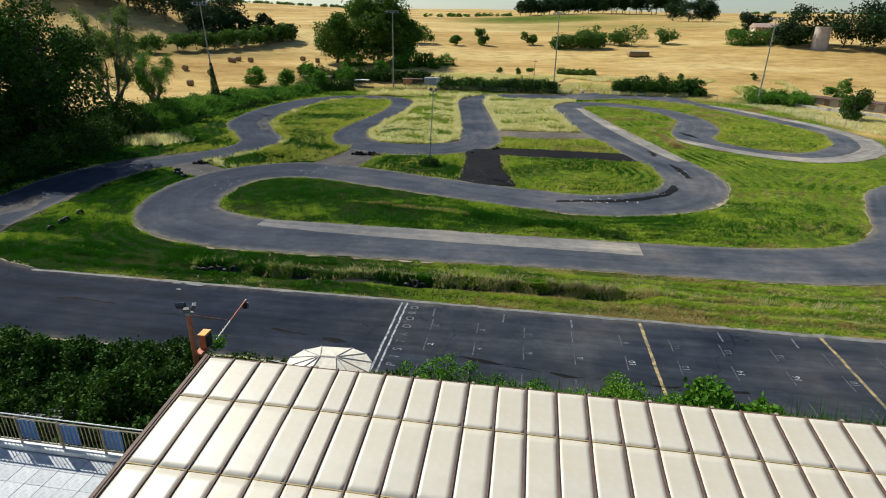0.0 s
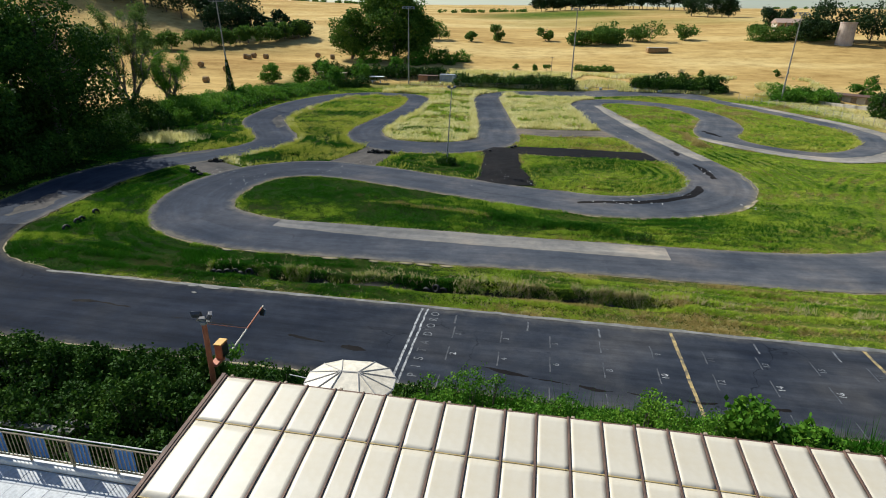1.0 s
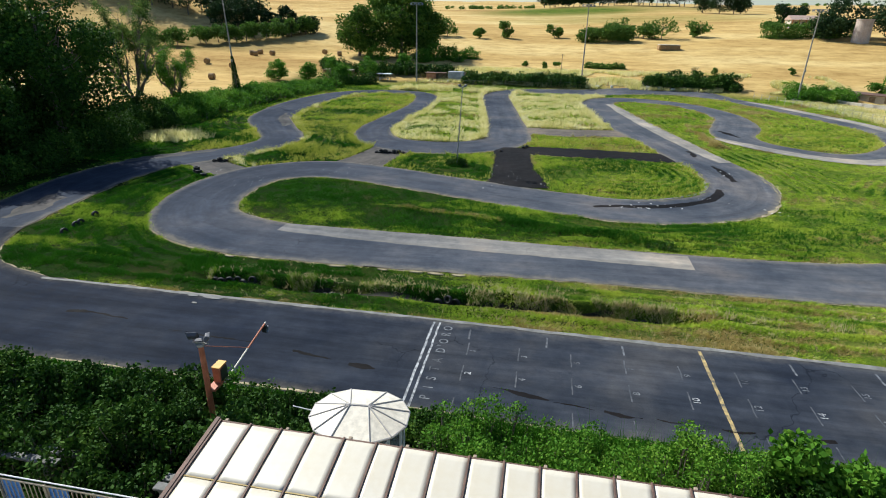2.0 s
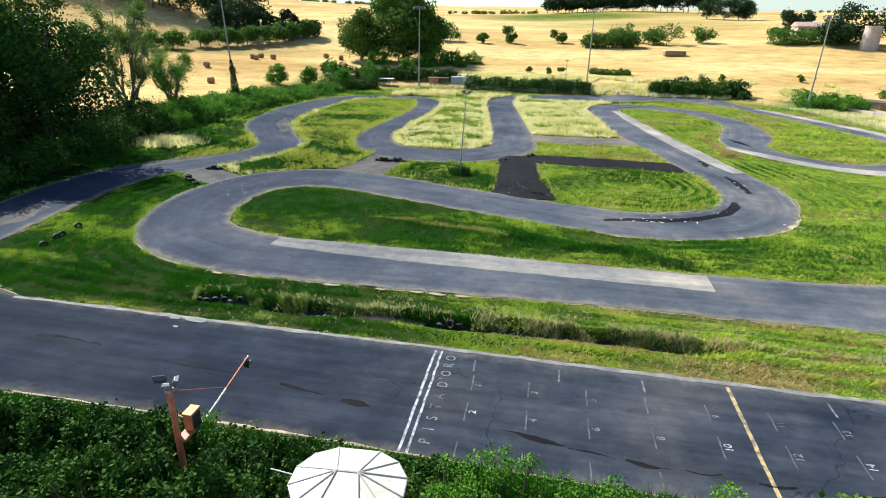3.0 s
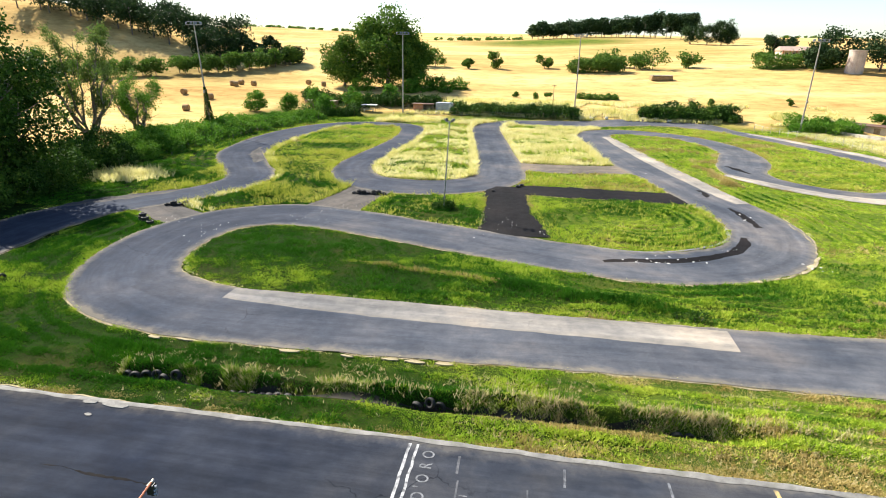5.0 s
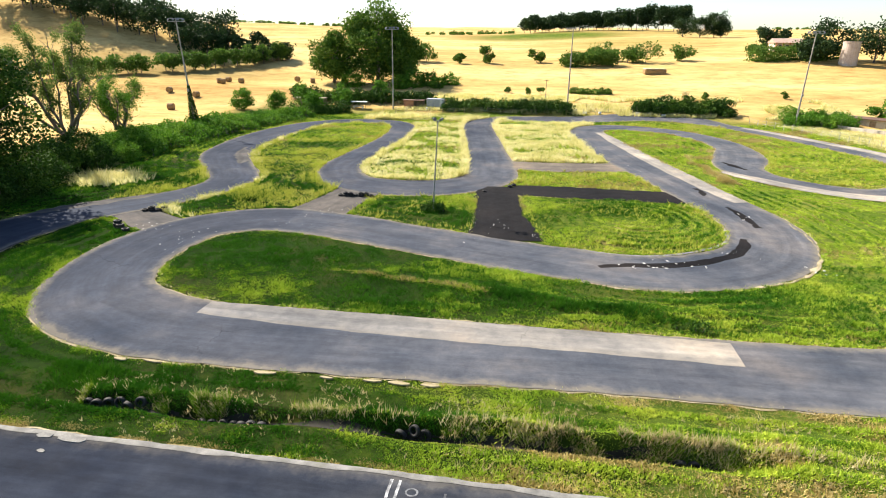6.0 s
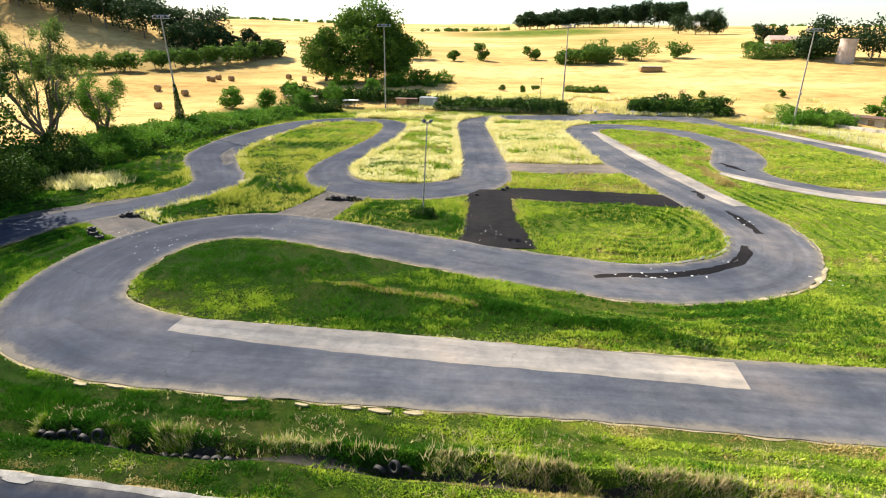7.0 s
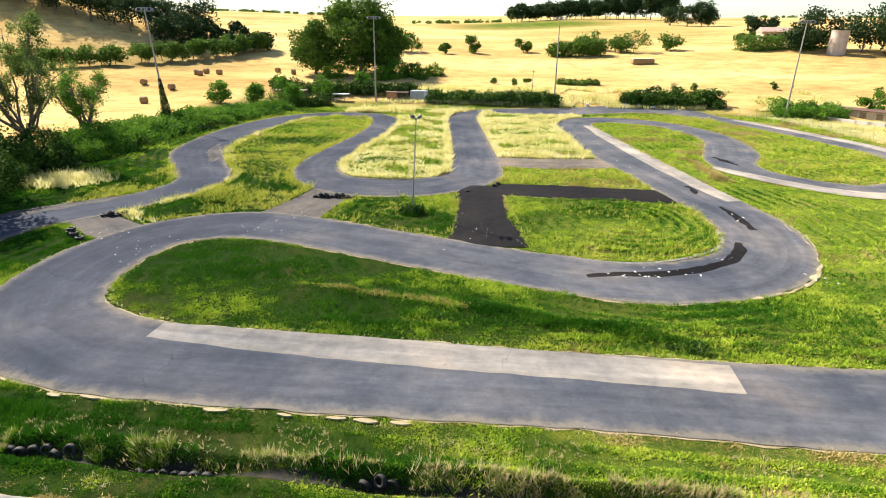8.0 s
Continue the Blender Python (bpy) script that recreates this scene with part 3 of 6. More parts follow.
ribbon("tar_patch", [(24.4, 47.5, 0.3), (24.6, 49, 0.8), (24.2, 51, 0.5)], M_TAR, 0.072, "small dark tar repair on the track", ragged=0.2, category="road patch")
ribbon("tar_patch", [(34.2, 63.4, 0.5), (33.4, 66, 1.2), (32.6, 68.4, 0.6)], M_TAR, 0.060, "dark tar repair on the outer loop", ragged=0.2, category="road patch")
ribbon("kerb_strip", [(-26, 0.1, 0.26), (-15, 0.08, 0.3), (-4, 0.14, 0.27), (6, 0.1, 0.3), (18, 0.05, 0.34), (40, 0.03, 0.36)], M_KERB, 0.052, "pale concrete strip edging the start straight", ragged=0.06, category="kerb")
ribbon("kerb_strip", [(-18, -7.6, 0.12), (-6, -7.55, 0.12), (8, -7.82, 0.12), (30, -7.82, 0.12)], M_DUST, 0.052, "yellowish worn edge strip of the start straight", ragged=0.06, category="kerb")
ribbon("dust_patch", [(-38.6, 9.0, 0.6), (-38.4, 11.5, 2.6), (-38.9, 14.0, 2.2), (-39.8, 15.8, 0.5)], M_DUSTY, 0.068, "pale dusty patch on the shaded bend", ragged=0.5, category="road patch")
ribbon("dust_patch", [(-42.4, 28.5, 0.8), (-40.6, 31.2, 2.2), (-37.6, 34.4, 2.0), (-35.4, 37.2, 0.7)], M_DUSTY, 0.064, "brown dusty strip along the lane edge", ragged=0.4, category="road patch")
ribbon("dust_patch", [(-34.8, 54.0, 0.4), (-35.8, 57, 2.4), (-38.2, 61, 2.4), (-40.2, 66, 0.6)], M_DUSTY, 0.064, "brown dusty strip along the lane edge", ragged=0.4, category="road patch")
ribbon("kerb_strip", [(20.6, 21.35, 0.12), (24.8, 24.0, 0.12), (27.8, 28.3, 0.16), (29.2, 33.2, 0.14), (29.2, 38, 0.08)], M_DUST, 0.062, "crumbling pale edge of the hairpin", ragged=0.24, category="kerb")
ribbon("kerb_strip", [(8, 27.45, 0.18), (13, 26.5, 0.26), (17.6, 27.9, 0.3), (21.6, 31.2, 0.26), (22.7, 35, 0.2)], M_KERB, 0.062, "worn inner kerb of the hairpin", ragged=0.08, category="kerb")
for k, pts in enumerate(([(-14, -3.95, 0.1), (-11.6, -4.1, 0.16), (-9, -4.2, 0.12)], [(-6.6, -4.5, 0.12), (-5.4, -4.75, 0.26), (-4.4, -4.9, 0.14)], [(-3.4, -5.05, 0.2), (-2.6, -5.1, 0.34), (-2.0, -5.15, 0.12)], [(3.6, -5.5, 0.1), (5.2, -5.7, 0.3), (6.4, -5.95, 0.14)],
                         [(6.6, -6.0, 0.1), (7.6, -6.1, 0.3), (8.4, -6.25, 0.12)], [(8.8, -6.2, 0.12), (9.6, -6.35, 0.34), (10.4, -6.4, 0.1)], [(11, -6.3, 0.1), (11.6, -6.35, 0.22), (12.4, -6.3, 0.1)], [(13.6, -6.45, 0.12), (14.4, -6.5, 0.2), (15, -6.4, 0.1)], [(17, -6.3, 0.1), (17.5, -6.3, 0.28), (18.1, -6.3, 0.1)], [(-21, -3.4, 0.3), (-19.5, -3.2, 0.16), (-17, -3.5, 0.1)])):
    ribbon("tar_seam", pts, M_TAR, 0.048, "thin black tar repair on the start straight", ragged=0.12, category="road patch", step=0.15, across=2)


def painted(name, x0, x1, y0, y1, mat, label, skew=0.0, z=0.044):
    n = max(2, int(abs(y1 - y0) / 0.2))
    m = max(1, int(abs(x1 - x0) / 0.2))
    ys, xs = np.linspace(y0, y1, n + 1), np.linspace(x0, x1, m + 1)
    X, Y = np.meshgrid(xs, ys)
    X = X + skew * (Y - y1) + 0.012 * wavy(X, Y, 0.5)
    i = (np.arange(n)[:, None] * (m + 1) + np.arange(m)[None, :]).ravel()
    v = np.stack([X, Y, np.full_like(X, z) - 0.015 * ((Y + 3.9) / 4) ** 4], 2).reshape(-1, 3)
    return tagged(part(name, quick_mesh(name, v, np.stack([i, i + 1, i + m + 2, i + m + 1], 1)), mat), label, "road marking", kind="structure")


painted("start_line", -0.12, 0.0, -7.7, -0.15, M_LINE, "worn white start line painted on asphalt")
painted("start_line", 0.22, 0.33, -7.7, -0.15, M_LINE, "worn white start line painted on asphalt")
painted("yellow_line", 14.03, 14.2, -7.6, -0.2, M_YELLOW, "worn yellow line painted across the asphalt")
painted("yellow_line", 23.87, 24.05, -7.6, -0.2, M_YELLOW, "worn yellow line painted across the asphalt")


def lettering(name, words, x, y, rz, size, mat, label, squeeze=1.0):
    cu = bpy.data.curves.new(name, "FONT")
    cu.body = words
    cu.size = size
    cu.align_x, cu.align_y = "CENTER", "CENTER"
    cu.offset = 0.006
    ob = bpy.data.objects.new(name, cu)
    me = bpy.data.meshes.new_from_object(ob)
    bpy.data.objects.remove(ob)
    me.materials.append(mat)
    o = new(name, me)
    o.matrix_basis = pose(x, y, 0.046, 0, 0, rz) @ Matrix.Diagonal((squeeze, 1, 1, 1))
    return tagged(o, label, "road marking", kind="structure")


for ch, yy in zip("PISTA", (-6.85, -6.1, -5.4, -4.6, -3.85)):
    lettering("painted_letter", ch, 0.86, yy, 90, 0.7, M_DIM if ch in "PIS" else M_FAINT, "faded white painted letter on dark asphalt", 0.8)
for ch, yy in zip("D'ORO", (-2.95, -2.5, -2.05, -1.35, -0.7)):
    lettering("painted_letter", ch, 0.86, yy, 90, 0.7, M_DIM, "faded white painted letter on dark asphalt", 0.8)
for k in range(10):
    sx = 2.5 + 2.63 * k
    lettering("grid_number", str(2 * k + 1), sx, -2.65, 90, 0.42, M_DIM if k in (0, 1, 4, 6, 7) else M_FAINT, "white grid number painted on dark asphalt")
    lettering("grid_number", str(2 * k + 2), sx, -4.62, 90, 0.46, M_LINE if k in (0, 4, 6, 7) else M_DIM, "white grid number painted on dark asphalt")
    for y0, y1 in ((-5.3, -4.0), (-3.1, -1.9)):
        painted("grid_mark", sx - 0.33, sx - 0.26, y0, y1, M_FAINT, "faded white grid slot line on asphalt")
    painted("grid_mark", sx - 0.38, sx - 0.32, -7.6, -6.6, M_FAINT, "faded white grid tick on asphalt")
for sx in (2.05, 6.18, 10.14, 18.3, 22.2):
    painted("grid_mark", sx, sx + 0.1, -1.55, -0.55, M_DIM if sx > 3 else M_FAINT, "white grid tick on dark asphalt")

# bare earth in the trough of the old tyre row, its shade painted near-black
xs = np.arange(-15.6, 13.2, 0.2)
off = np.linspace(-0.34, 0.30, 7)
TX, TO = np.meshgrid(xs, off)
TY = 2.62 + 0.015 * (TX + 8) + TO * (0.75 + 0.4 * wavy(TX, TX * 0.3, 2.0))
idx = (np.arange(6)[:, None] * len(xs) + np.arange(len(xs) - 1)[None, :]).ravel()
me = quick_mesh("shaded_earth", np.stack([TX, TY, land(TX, TY) + 0.012], 2).reshape(-1, 3), np.stack([idx, idx + 1, idx + len(xs) + 1, idx + len(xs)], 1))
tagged(part("shaded_earth", me, M_TROUGH_SHADE, smooth=True), "bare earth in a shallow overgrown trough, its shade painted near-black", "ground", kind="structure")

# broken pale slabs of an old kerb at the outer edge of the straight and beside the start
for x, y, w, h in ((-16.2, 5.9, 1.0, 0.22), (-14.4, 5.98, 1.1, 0.2), (-8.1, 5.92, 1.3, 0.28), (-4.9, 6.02, 0.8, 0.2), (-2.6, 6.14, 1.1, 0.22), (-1.2, 6.12, 1.2, 0.3), (0.3, 6.2, 1.0, 0.3), (-13.8, -0.12, 1.5, 0.5), (-14.5, -0.95, 0.4, 0.22), (-15.1, -0.1, 0.8, 0.35)):
    bm = bmesh.new()
    ring_v = []
    for k in range(9):
        a = 2 * math.pi * k / 9
        ring_v.append(Vector((math.cos(a) * w * 0.5 * RNG.uniform(0.75, 1.15), math.sin(a) * h * 0.5 * RNG.uniform(0.7, 1.25), 0)))
    up_v, dn_v = [bm.verts.new(v * 0.93 + Vector((0, 0, 0.012))) for v in ring_v], [bm.verts.new(v - Vector((0, 0, 0.05))) for v in ring_v]
    bm.faces.new(up_v)
    for k in range(9):
        bm.faces.new((dn_v[k], dn_v[(k + 1) % 9], up_v[(k + 1) % 9], up_v[k]))
    ob = part("kerb_slab", bm, M_KERB if y < 1 else M_DUST)
    ob.matrix_basis = pose(x, y, 0.05, 0, 0, RNG.normal() * 5)
    tagged(ob, "broken pale concrete kerb slab at the asphalt edge", "kerb slab", "broken kerb slabs")

# chalk-white stones strewn in the hairpin and at the links
bm = bmesh.new()
for cx, cy, sx, sy, k in ((13.6, 24.3, 1.8, 0.5, 22), (17, 25.6, 2.4, 0.6, 16), (21, 28.4, 1.4, 0.8, 10), (25.8, 38.6, 0.5, 1.6, 14), (26.5, 26.6, 2.2, 2.5, 12), (-24, 24, 2.0, 2.5, 34), (-28.6, 26.6, 1.6, 1.2, 22), (-15, 34, 1.8, 1.6, 18), (1.6, 33, 1.5, 3.4, 26), (5.4, 30.2, 0.8, 0.6, 9), (19.2, 62, 1.2, 2, 4), (-17, 29.5, 4, 1.2, 16)):
    for _ in range(int(k * 0.55)):
        x, y = cx + RNG.normal() * sx * 0.6, cy + RNG.normal() * sy * 0.6
        s = RNG.uniform(0.02, 0.045 if cx < 8 else 0.085)
        g = bmesh.ops.create_icosphere(bm, subdivisions=1, radius=s)
        a = RNG.uniform(0, 3.14)
        for v in g["verts"]:
            q = v.co * RNG.uniform(0.75, 1.2)
            v.co = (x + q.x * math.cos(a) * 1.8 - q.y * math.sin(a), y + q.x * math.sin(a) * 1.8 + q.y * math.cos(a), 0.062 + q.z * 0.35)
tagged(part("stone_chips", bm, M_CHIP), "loose white stone chips scattered on the asphalt", "stones", kind="stuff")


# ---- grass ----
def blades(name, x, y, height, width, mat, label, per=3, lean=0.5, seed=True):
    """Tufts of blades as thin bent triangles standing on the land."""
    n = len(x)
    x, y = np.repeat(x, per), np.repeat(y, per)
    h, w = np.repeat(height, per) * RNG.uniform(0.6, 1.15, n * per), np.repeat(width, per)
    a, b = RNG.uniform(0, 6.283, n * per), RNG.uniform(0, 6.283, n * per)
    x, y = x + RNG.normal(size=n * per) * 0.05, y + RNG.normal(size=n * per) * 0.05
    z = land(x, y) - 0.02
    dx, dy = np.cos(a) * w, np.sin(a) * w
    lx, ly = np.cos(b) * h * lean * RNG.uniform(0.1, 1, n * per), np.sin(b) * h * lean * RNG.uniform(0.1, 1, n * per)
    v = np.empty((n * per, 3, 3))
    v[:, 0] = np.stack([x - dx, y - dy, z], 1)
    v[:, 1] = np.stack([x + dx, y + dy, z], 1)
    v[:, 2] = np.stack([x + lx, y + ly, z + h], 1)
    me = quick_mesh(name, v.reshape(-1, 3), np.arange(n * per * 3).reshape(-1, 3))
    return tagged(part(name, me, mat), label, "grass", kind="stuff")


def scatter(x0, x1, y0, y1, density):
    n = int((x1 - x0) * (y1 - y0) * density)
    x, y = RNG.uniform(x0, x1, n), RNG.uniform(y0, y1, n)
    keep = ~is_paved(x, y)
    return x[keep], y[keep]


# lawn, thinner with distance; deep green in the west, drier towards the far bend and along every edge
for x0, x1, y0, y1, dens, hh in ((-36, 42, 0.1, 8, 180, 0.11), (-36, 42, 8, 28, 100, 0.13), (-50, 50, 28, 54, 44, 0.18), (-52, 62, 54, 112, 20, 0.24), (-45, -28, 0, 30, 22, 0.14)):
    x, y = scatter(x0, x1, y0, y1, dens)
    trough = (np.abs(y - 2.6 - 0.015 * (x + 8)) < 0.3) & (x > -15.5) & (x < 13) & (RNG.uniform(0, 1, len(x)) < 0.85)
    x, y = x[~trough], y[~trough]
    d, m = kerb_distance(x, y), mown(x, y)
    patch, spot, broad = wavy(x, y, 3.0), wavy(x, y, 0.9), wavy(x * 0.6, y * 1.5, 6)
    arc = np.hypot(x - 14.5, (y - 37) * 1.1)
    m = np.where((x > 3) & (x < 24) & (y > 26) & (y < 45), 1.5 * np.sin(arc * 5.2) * smoothstep(2, 4, arc) * smoothstep(8, 14, x), m)
    hgt = hh * np.clip(0.85 + 0.5 * m + 0.35 * patch + 0.4 * spot, 0.42, 2.6) * (1 - 0.35 * smoothstep(24, 32, x) * (y < 60))
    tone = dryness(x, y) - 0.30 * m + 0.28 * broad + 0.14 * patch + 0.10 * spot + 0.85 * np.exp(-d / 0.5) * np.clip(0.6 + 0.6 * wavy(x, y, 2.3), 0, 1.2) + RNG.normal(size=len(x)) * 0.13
    # near left: brightness falloff painted in as deeper green blades
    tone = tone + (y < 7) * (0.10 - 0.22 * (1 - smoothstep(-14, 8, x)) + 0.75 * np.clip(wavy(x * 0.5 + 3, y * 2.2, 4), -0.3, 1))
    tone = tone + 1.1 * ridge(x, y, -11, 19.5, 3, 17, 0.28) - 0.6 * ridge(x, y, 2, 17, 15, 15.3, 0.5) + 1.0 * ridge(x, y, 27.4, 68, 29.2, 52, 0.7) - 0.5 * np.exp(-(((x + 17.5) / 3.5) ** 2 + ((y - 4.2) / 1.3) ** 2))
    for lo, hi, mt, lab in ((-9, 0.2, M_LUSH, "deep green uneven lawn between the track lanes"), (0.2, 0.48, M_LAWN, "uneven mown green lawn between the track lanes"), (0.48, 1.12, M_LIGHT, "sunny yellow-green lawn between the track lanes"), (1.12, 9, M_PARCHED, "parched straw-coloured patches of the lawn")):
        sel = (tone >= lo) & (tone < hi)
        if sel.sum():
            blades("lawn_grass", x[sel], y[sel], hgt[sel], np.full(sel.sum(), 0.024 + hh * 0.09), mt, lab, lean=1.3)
# lush deeper green in the long infield and the near left bend
for x0, x1, y0, y1 in ((-22, 36, 13.4, 27), (-34, -22, 1.5, 26), (-48, -36, 40, 54)):
    x, y = scatter(x0, x1, y0, y1, 20)
    keep = (wavy(x + 7, y * 2.2, 6) - 0.5 * mown(x, y) > RNG.normal(size=len(x)) * 0.35 + 0.15) & (~is_paved(x - 0.3, y - 0.5)) & (~is_paved(x + 0.5, y + 0.3))
    x, y = x[keep], y[keep]
    blades("tall_grass", x, y, np.full(len(x), 0.24) * (1 + 0.35 * wavy(x, y, 4)), np.full(len(x), 0.026), M_LUSH, "taller lush green grass in the infield", lean=1.0)
# straw on the far islands and along their edges
zones = [((-19.5, -3, 48, 106), 24, 0.46), ((-3, 18, 63, 110), 24, 0.5), ((-39, -17, 30, 100), 19, 0.42), ((-14, 0.5, 31, 42), 8, 0.4), ((3, 20, 49, 58), 7, 0.36), ((3, 23, 26, 45), 5, 0.4), ((-32, 0, 105, 113), 34, 0.8),
         ((36, 57, 56, 88), 10, 0.3), ((20, 45, 100, 114), 10, 0.3)]
for (x0, x1, y0, y1), dens, hh in zones:
    x, y = scatter(x0, x1, y0, y1, dens)
    edge = is_paved(x - 1.0, y) | is_paved(x + 1.0, y) | is_paved(x, y - 1.2)
    keep = wavy(x, y, 4) + 1.1 * edge > RNG.uniform(-0.9, 0.7, len(x)) + (0.35 if x1 < -2 else 0.0)
    x, y, edge = x[keep], y[keep], edge[keep]
    blades("straw_grass", x, y, hh * (0.8 + 0.3 * wavy(x, y, 3) + 0.45 * wavy(x, y, 0.9) + 0.45 * edge).clip(0.25), np.full(len(x), 0.05 if y0 > 40 else 0.03), M_STRAW if dens > 20 else M_YGREEN, "tall dry straw-coloured grass going to seed" if dens > 20 else "taller yellowing grass on the island", per=4, lean=1.2)
x, y = scatter(-39, -17, 30, 100, 26)
keep = (is_paved(x - 0.9, y) | is_paved(x - 0.9, y - 1.0)) & (wavy(x, y, 3) > RNG.uniform(0.1, 1.6, len(x)))
blades("straw_grass", x[keep], y[keep], np.full(keep.sum(), 0.55), np.full(keep.sum(), 0.045), M_STRAW, "tall dry straw-coloured grass going to seed", per=4, lean=0.9)
x, y = scatter(-50, -40, 36, 47, 22)
keep = np.exp(-(((x + 45.5) / 4.4) ** 2 + ((y - 41.5) / 3.0) ** 2)) > RNG.uniform(0.15, 1, len(x))
blades("straw_grass", x[keep], y[keep], RNG.uniform(0.4, 1.25, keep.sum()), np.full(keep.sum(), 0.045), M_STRAW, "tall clump of dry straw beside the bend", per=6, lean=0.8)
# lip of long grass hanging over the trough, and weeds on the low banks
x, y = RNG.uniform(-15.8, 13.5, 7000), RNG.uniform(0, 1, 7000)
y = 2.95 + 0.015 * (x + 8) + (y - 0.3) * 0.7 + 0.12 * wavy(x, y, 2)
keep = wavy(x, y, 1.6) + 0.5 * wavy(x, y, 5) > -0.7
x, y = x[keep], y[keep]
part_dry = RNG.uniform(0, 1, len(x)) < 0.25 + 0.35 * smoothstep(-12, 6, x)
for sel, mt, lab in ((part_dry, M_THISTLE, "dry pale grass hanging over the old tyre row"), (~part_dry, M_LAWN, "long green grass hanging over the old tyre row")):
    blades("bank_grass", x[sel], y[sel], np.clip(0.2 + 0.16 * wavy(x[sel], y[sel], 0.6), 0.07, 0.55) * RNG.uniform(0.5, 1.4, sel.sum()), np.full(sel.sum(), 0.018), mt, lab, per=4, lean=1.0)
for x0, x1, y0, y1, line, mt, hh, lab in ((-11, 4, 16, 20.5, (-11, 19.5, 3, 17, 0.3), M_PARCHED, 0.26, "dry raked ridge of grass in the infield"), (2, 16, 14, 18, (2, 17, 15, 15.3, 0.6), M_LUSH, 0.34, "dark green grassy bank in the infield"),
                                          (24, 33, 50, 70, (27.4, 68, 29.2, 52, 0.8), M_PARCHED, 0.45, "mound of dry brown weeds beside the outer loop"), (-21, -13, 2.9, 6, (-20, 5.2, -14.5, 4.2, 0.9), M_LUSH, 0.3, "rank deep green grass beside the straight")):
    x, y = scatter(x0, x1, y0, y1, 60)
    keep = ridge(x, y, *line) > RNG.uniform(0.25, 1.0, len(x))
    x, y = x[keep], y[keep]
    blades("bank_grass", x, y, hh * (1 + 0.35 * wavy(x, y, 1.1)), np.full(len(x), 0.025), mt, lab, per=4, lean=0.9)
# dry stalks round the half-buried tyre row
x, y = scatter(-17, 34, 0.9, 6.0, 34)
near = np.exp(-((y - 3.2 - 0.015 * (x + 8)) / 0.4) ** 2)
keep = RNG.uniform(0, 1, len(x)) < 0.03 + 0.75 * near * (0.3 + 0.8 * wavy(x, y * 0.3, 2.2)) * (0.5 + 0.5 * smoothstep(-12, 4, x))
blades("dry_stalks", x[keep], y[keep], (0.2 + 0.4 * near[keep]) * RNG.uniform(0.6, 1.3, keep.sum()), np.full(keep.sum(), 0.02), M_THISTLE, "dry pale stalks standing along the old tyre row", per=4, lean=0.7)
x, y = scatter(-17, 40, 0.5, 6.2, 12)
keep = wavy(x, y * 2, 2.5) > 0.6 - 0.012 * x
blades("dry_stalks", x[keep], y[keep], np.full(keep.sum(), 0.18), np.full(keep.sum(), 0.022), M_THISTLE, "patches of flattened dry grass beside the straight", per=4, lean=1.3)
x, y = RNG.uniform(-22, 38, 12000), np.abs(RNG.normal(size=12000)) * 0.28 + 0.22
keep = wavy(x, y * 2, 1.8) + 0.5 * wavy(x, y, 6) > -0.1
blades("dry_stalks", x[keep], y[keep], np.full(keep.sum(), 0.07), np.full(keep.sum(), 0.03), M_PARCHED, "dry matted grass creeping over the pale strip", per=3, lean=1.8)
# thin straw fringe on every paved edge
x, y = scatter(-46, 62, -0.2, 112, 30)
keep = (is_paved(x + 0.32, y) | is_paved(x - 0.32, y) | is_paved(x, y + 0.32) | is_paved(x, y - 0.32)) & (wavy(x, y, 2.0) > 0.0)
blades("edge_grass", x[keep], y[keep], np.full(keep.sum(), 0.13), np.full(keep.sum(), 0.022), M_STRAW, "sparse dry grass fringing the asphalt", per=3, lean=1.0)
# straw belt and rank growth outside the track
x, y = RNG.uniform(-30, 75, 20000), RNG.uniform(117, 137, 20000)
keep = wavy(x, y, 7) > -0.5
blades("straw_grass", x[keep], y[keep], np.full(keep.sum(), 0.85), np.full(keep.sum(), 0.09), M_STRAW, "tall dry grass belt beside the field", per=3, lean=0.7)
x, y = RNG.uniform(50, 80, 14000), RNG.uniform(66, 112, 14000)
keep = (x > 64 - (y - 80) * 0.24) & ~is_paved(x, y)
blades("straw_grass", x[keep], y[keep], np.full(keep.sum(), 0.45), np.full(keep.sum(), 0.06), M_STRAW, "dry grass beside the outer fence", per=3, lean=0.8)


# ---- leaves, trees and hedges ----
def leaf_mesh(name, p, size, droop=0.4):
    """Small pointed leaves (two triangles each) at the places p."""
    n = len(p)
    d = RNG.normal(size=(n, 3))
    d[:, 2] -= droop
    d /= np.linalg.norm(d, axis=1)[:, None]
    s = np.cross(d, RNG.normal(size=(n, 3)))
    s /= np.linalg.norm(s, axis=1)[:, None]
    L = (size * RNG.uniform(0.6, 1.4, n))[:, None] if np.ndim(size) == 0 else (size * RNG.uniform(0.6, 1.4, n))[:, None]
    v = np.stack([p - d * L * 0.6, p + s * L * 0.42, p + d * L * 0.6, p - s * L * 0.42], 1)
    return quick_mesh(name, v.reshape(-1, 3), np.arange(n * 4).reshape(-1, 4))


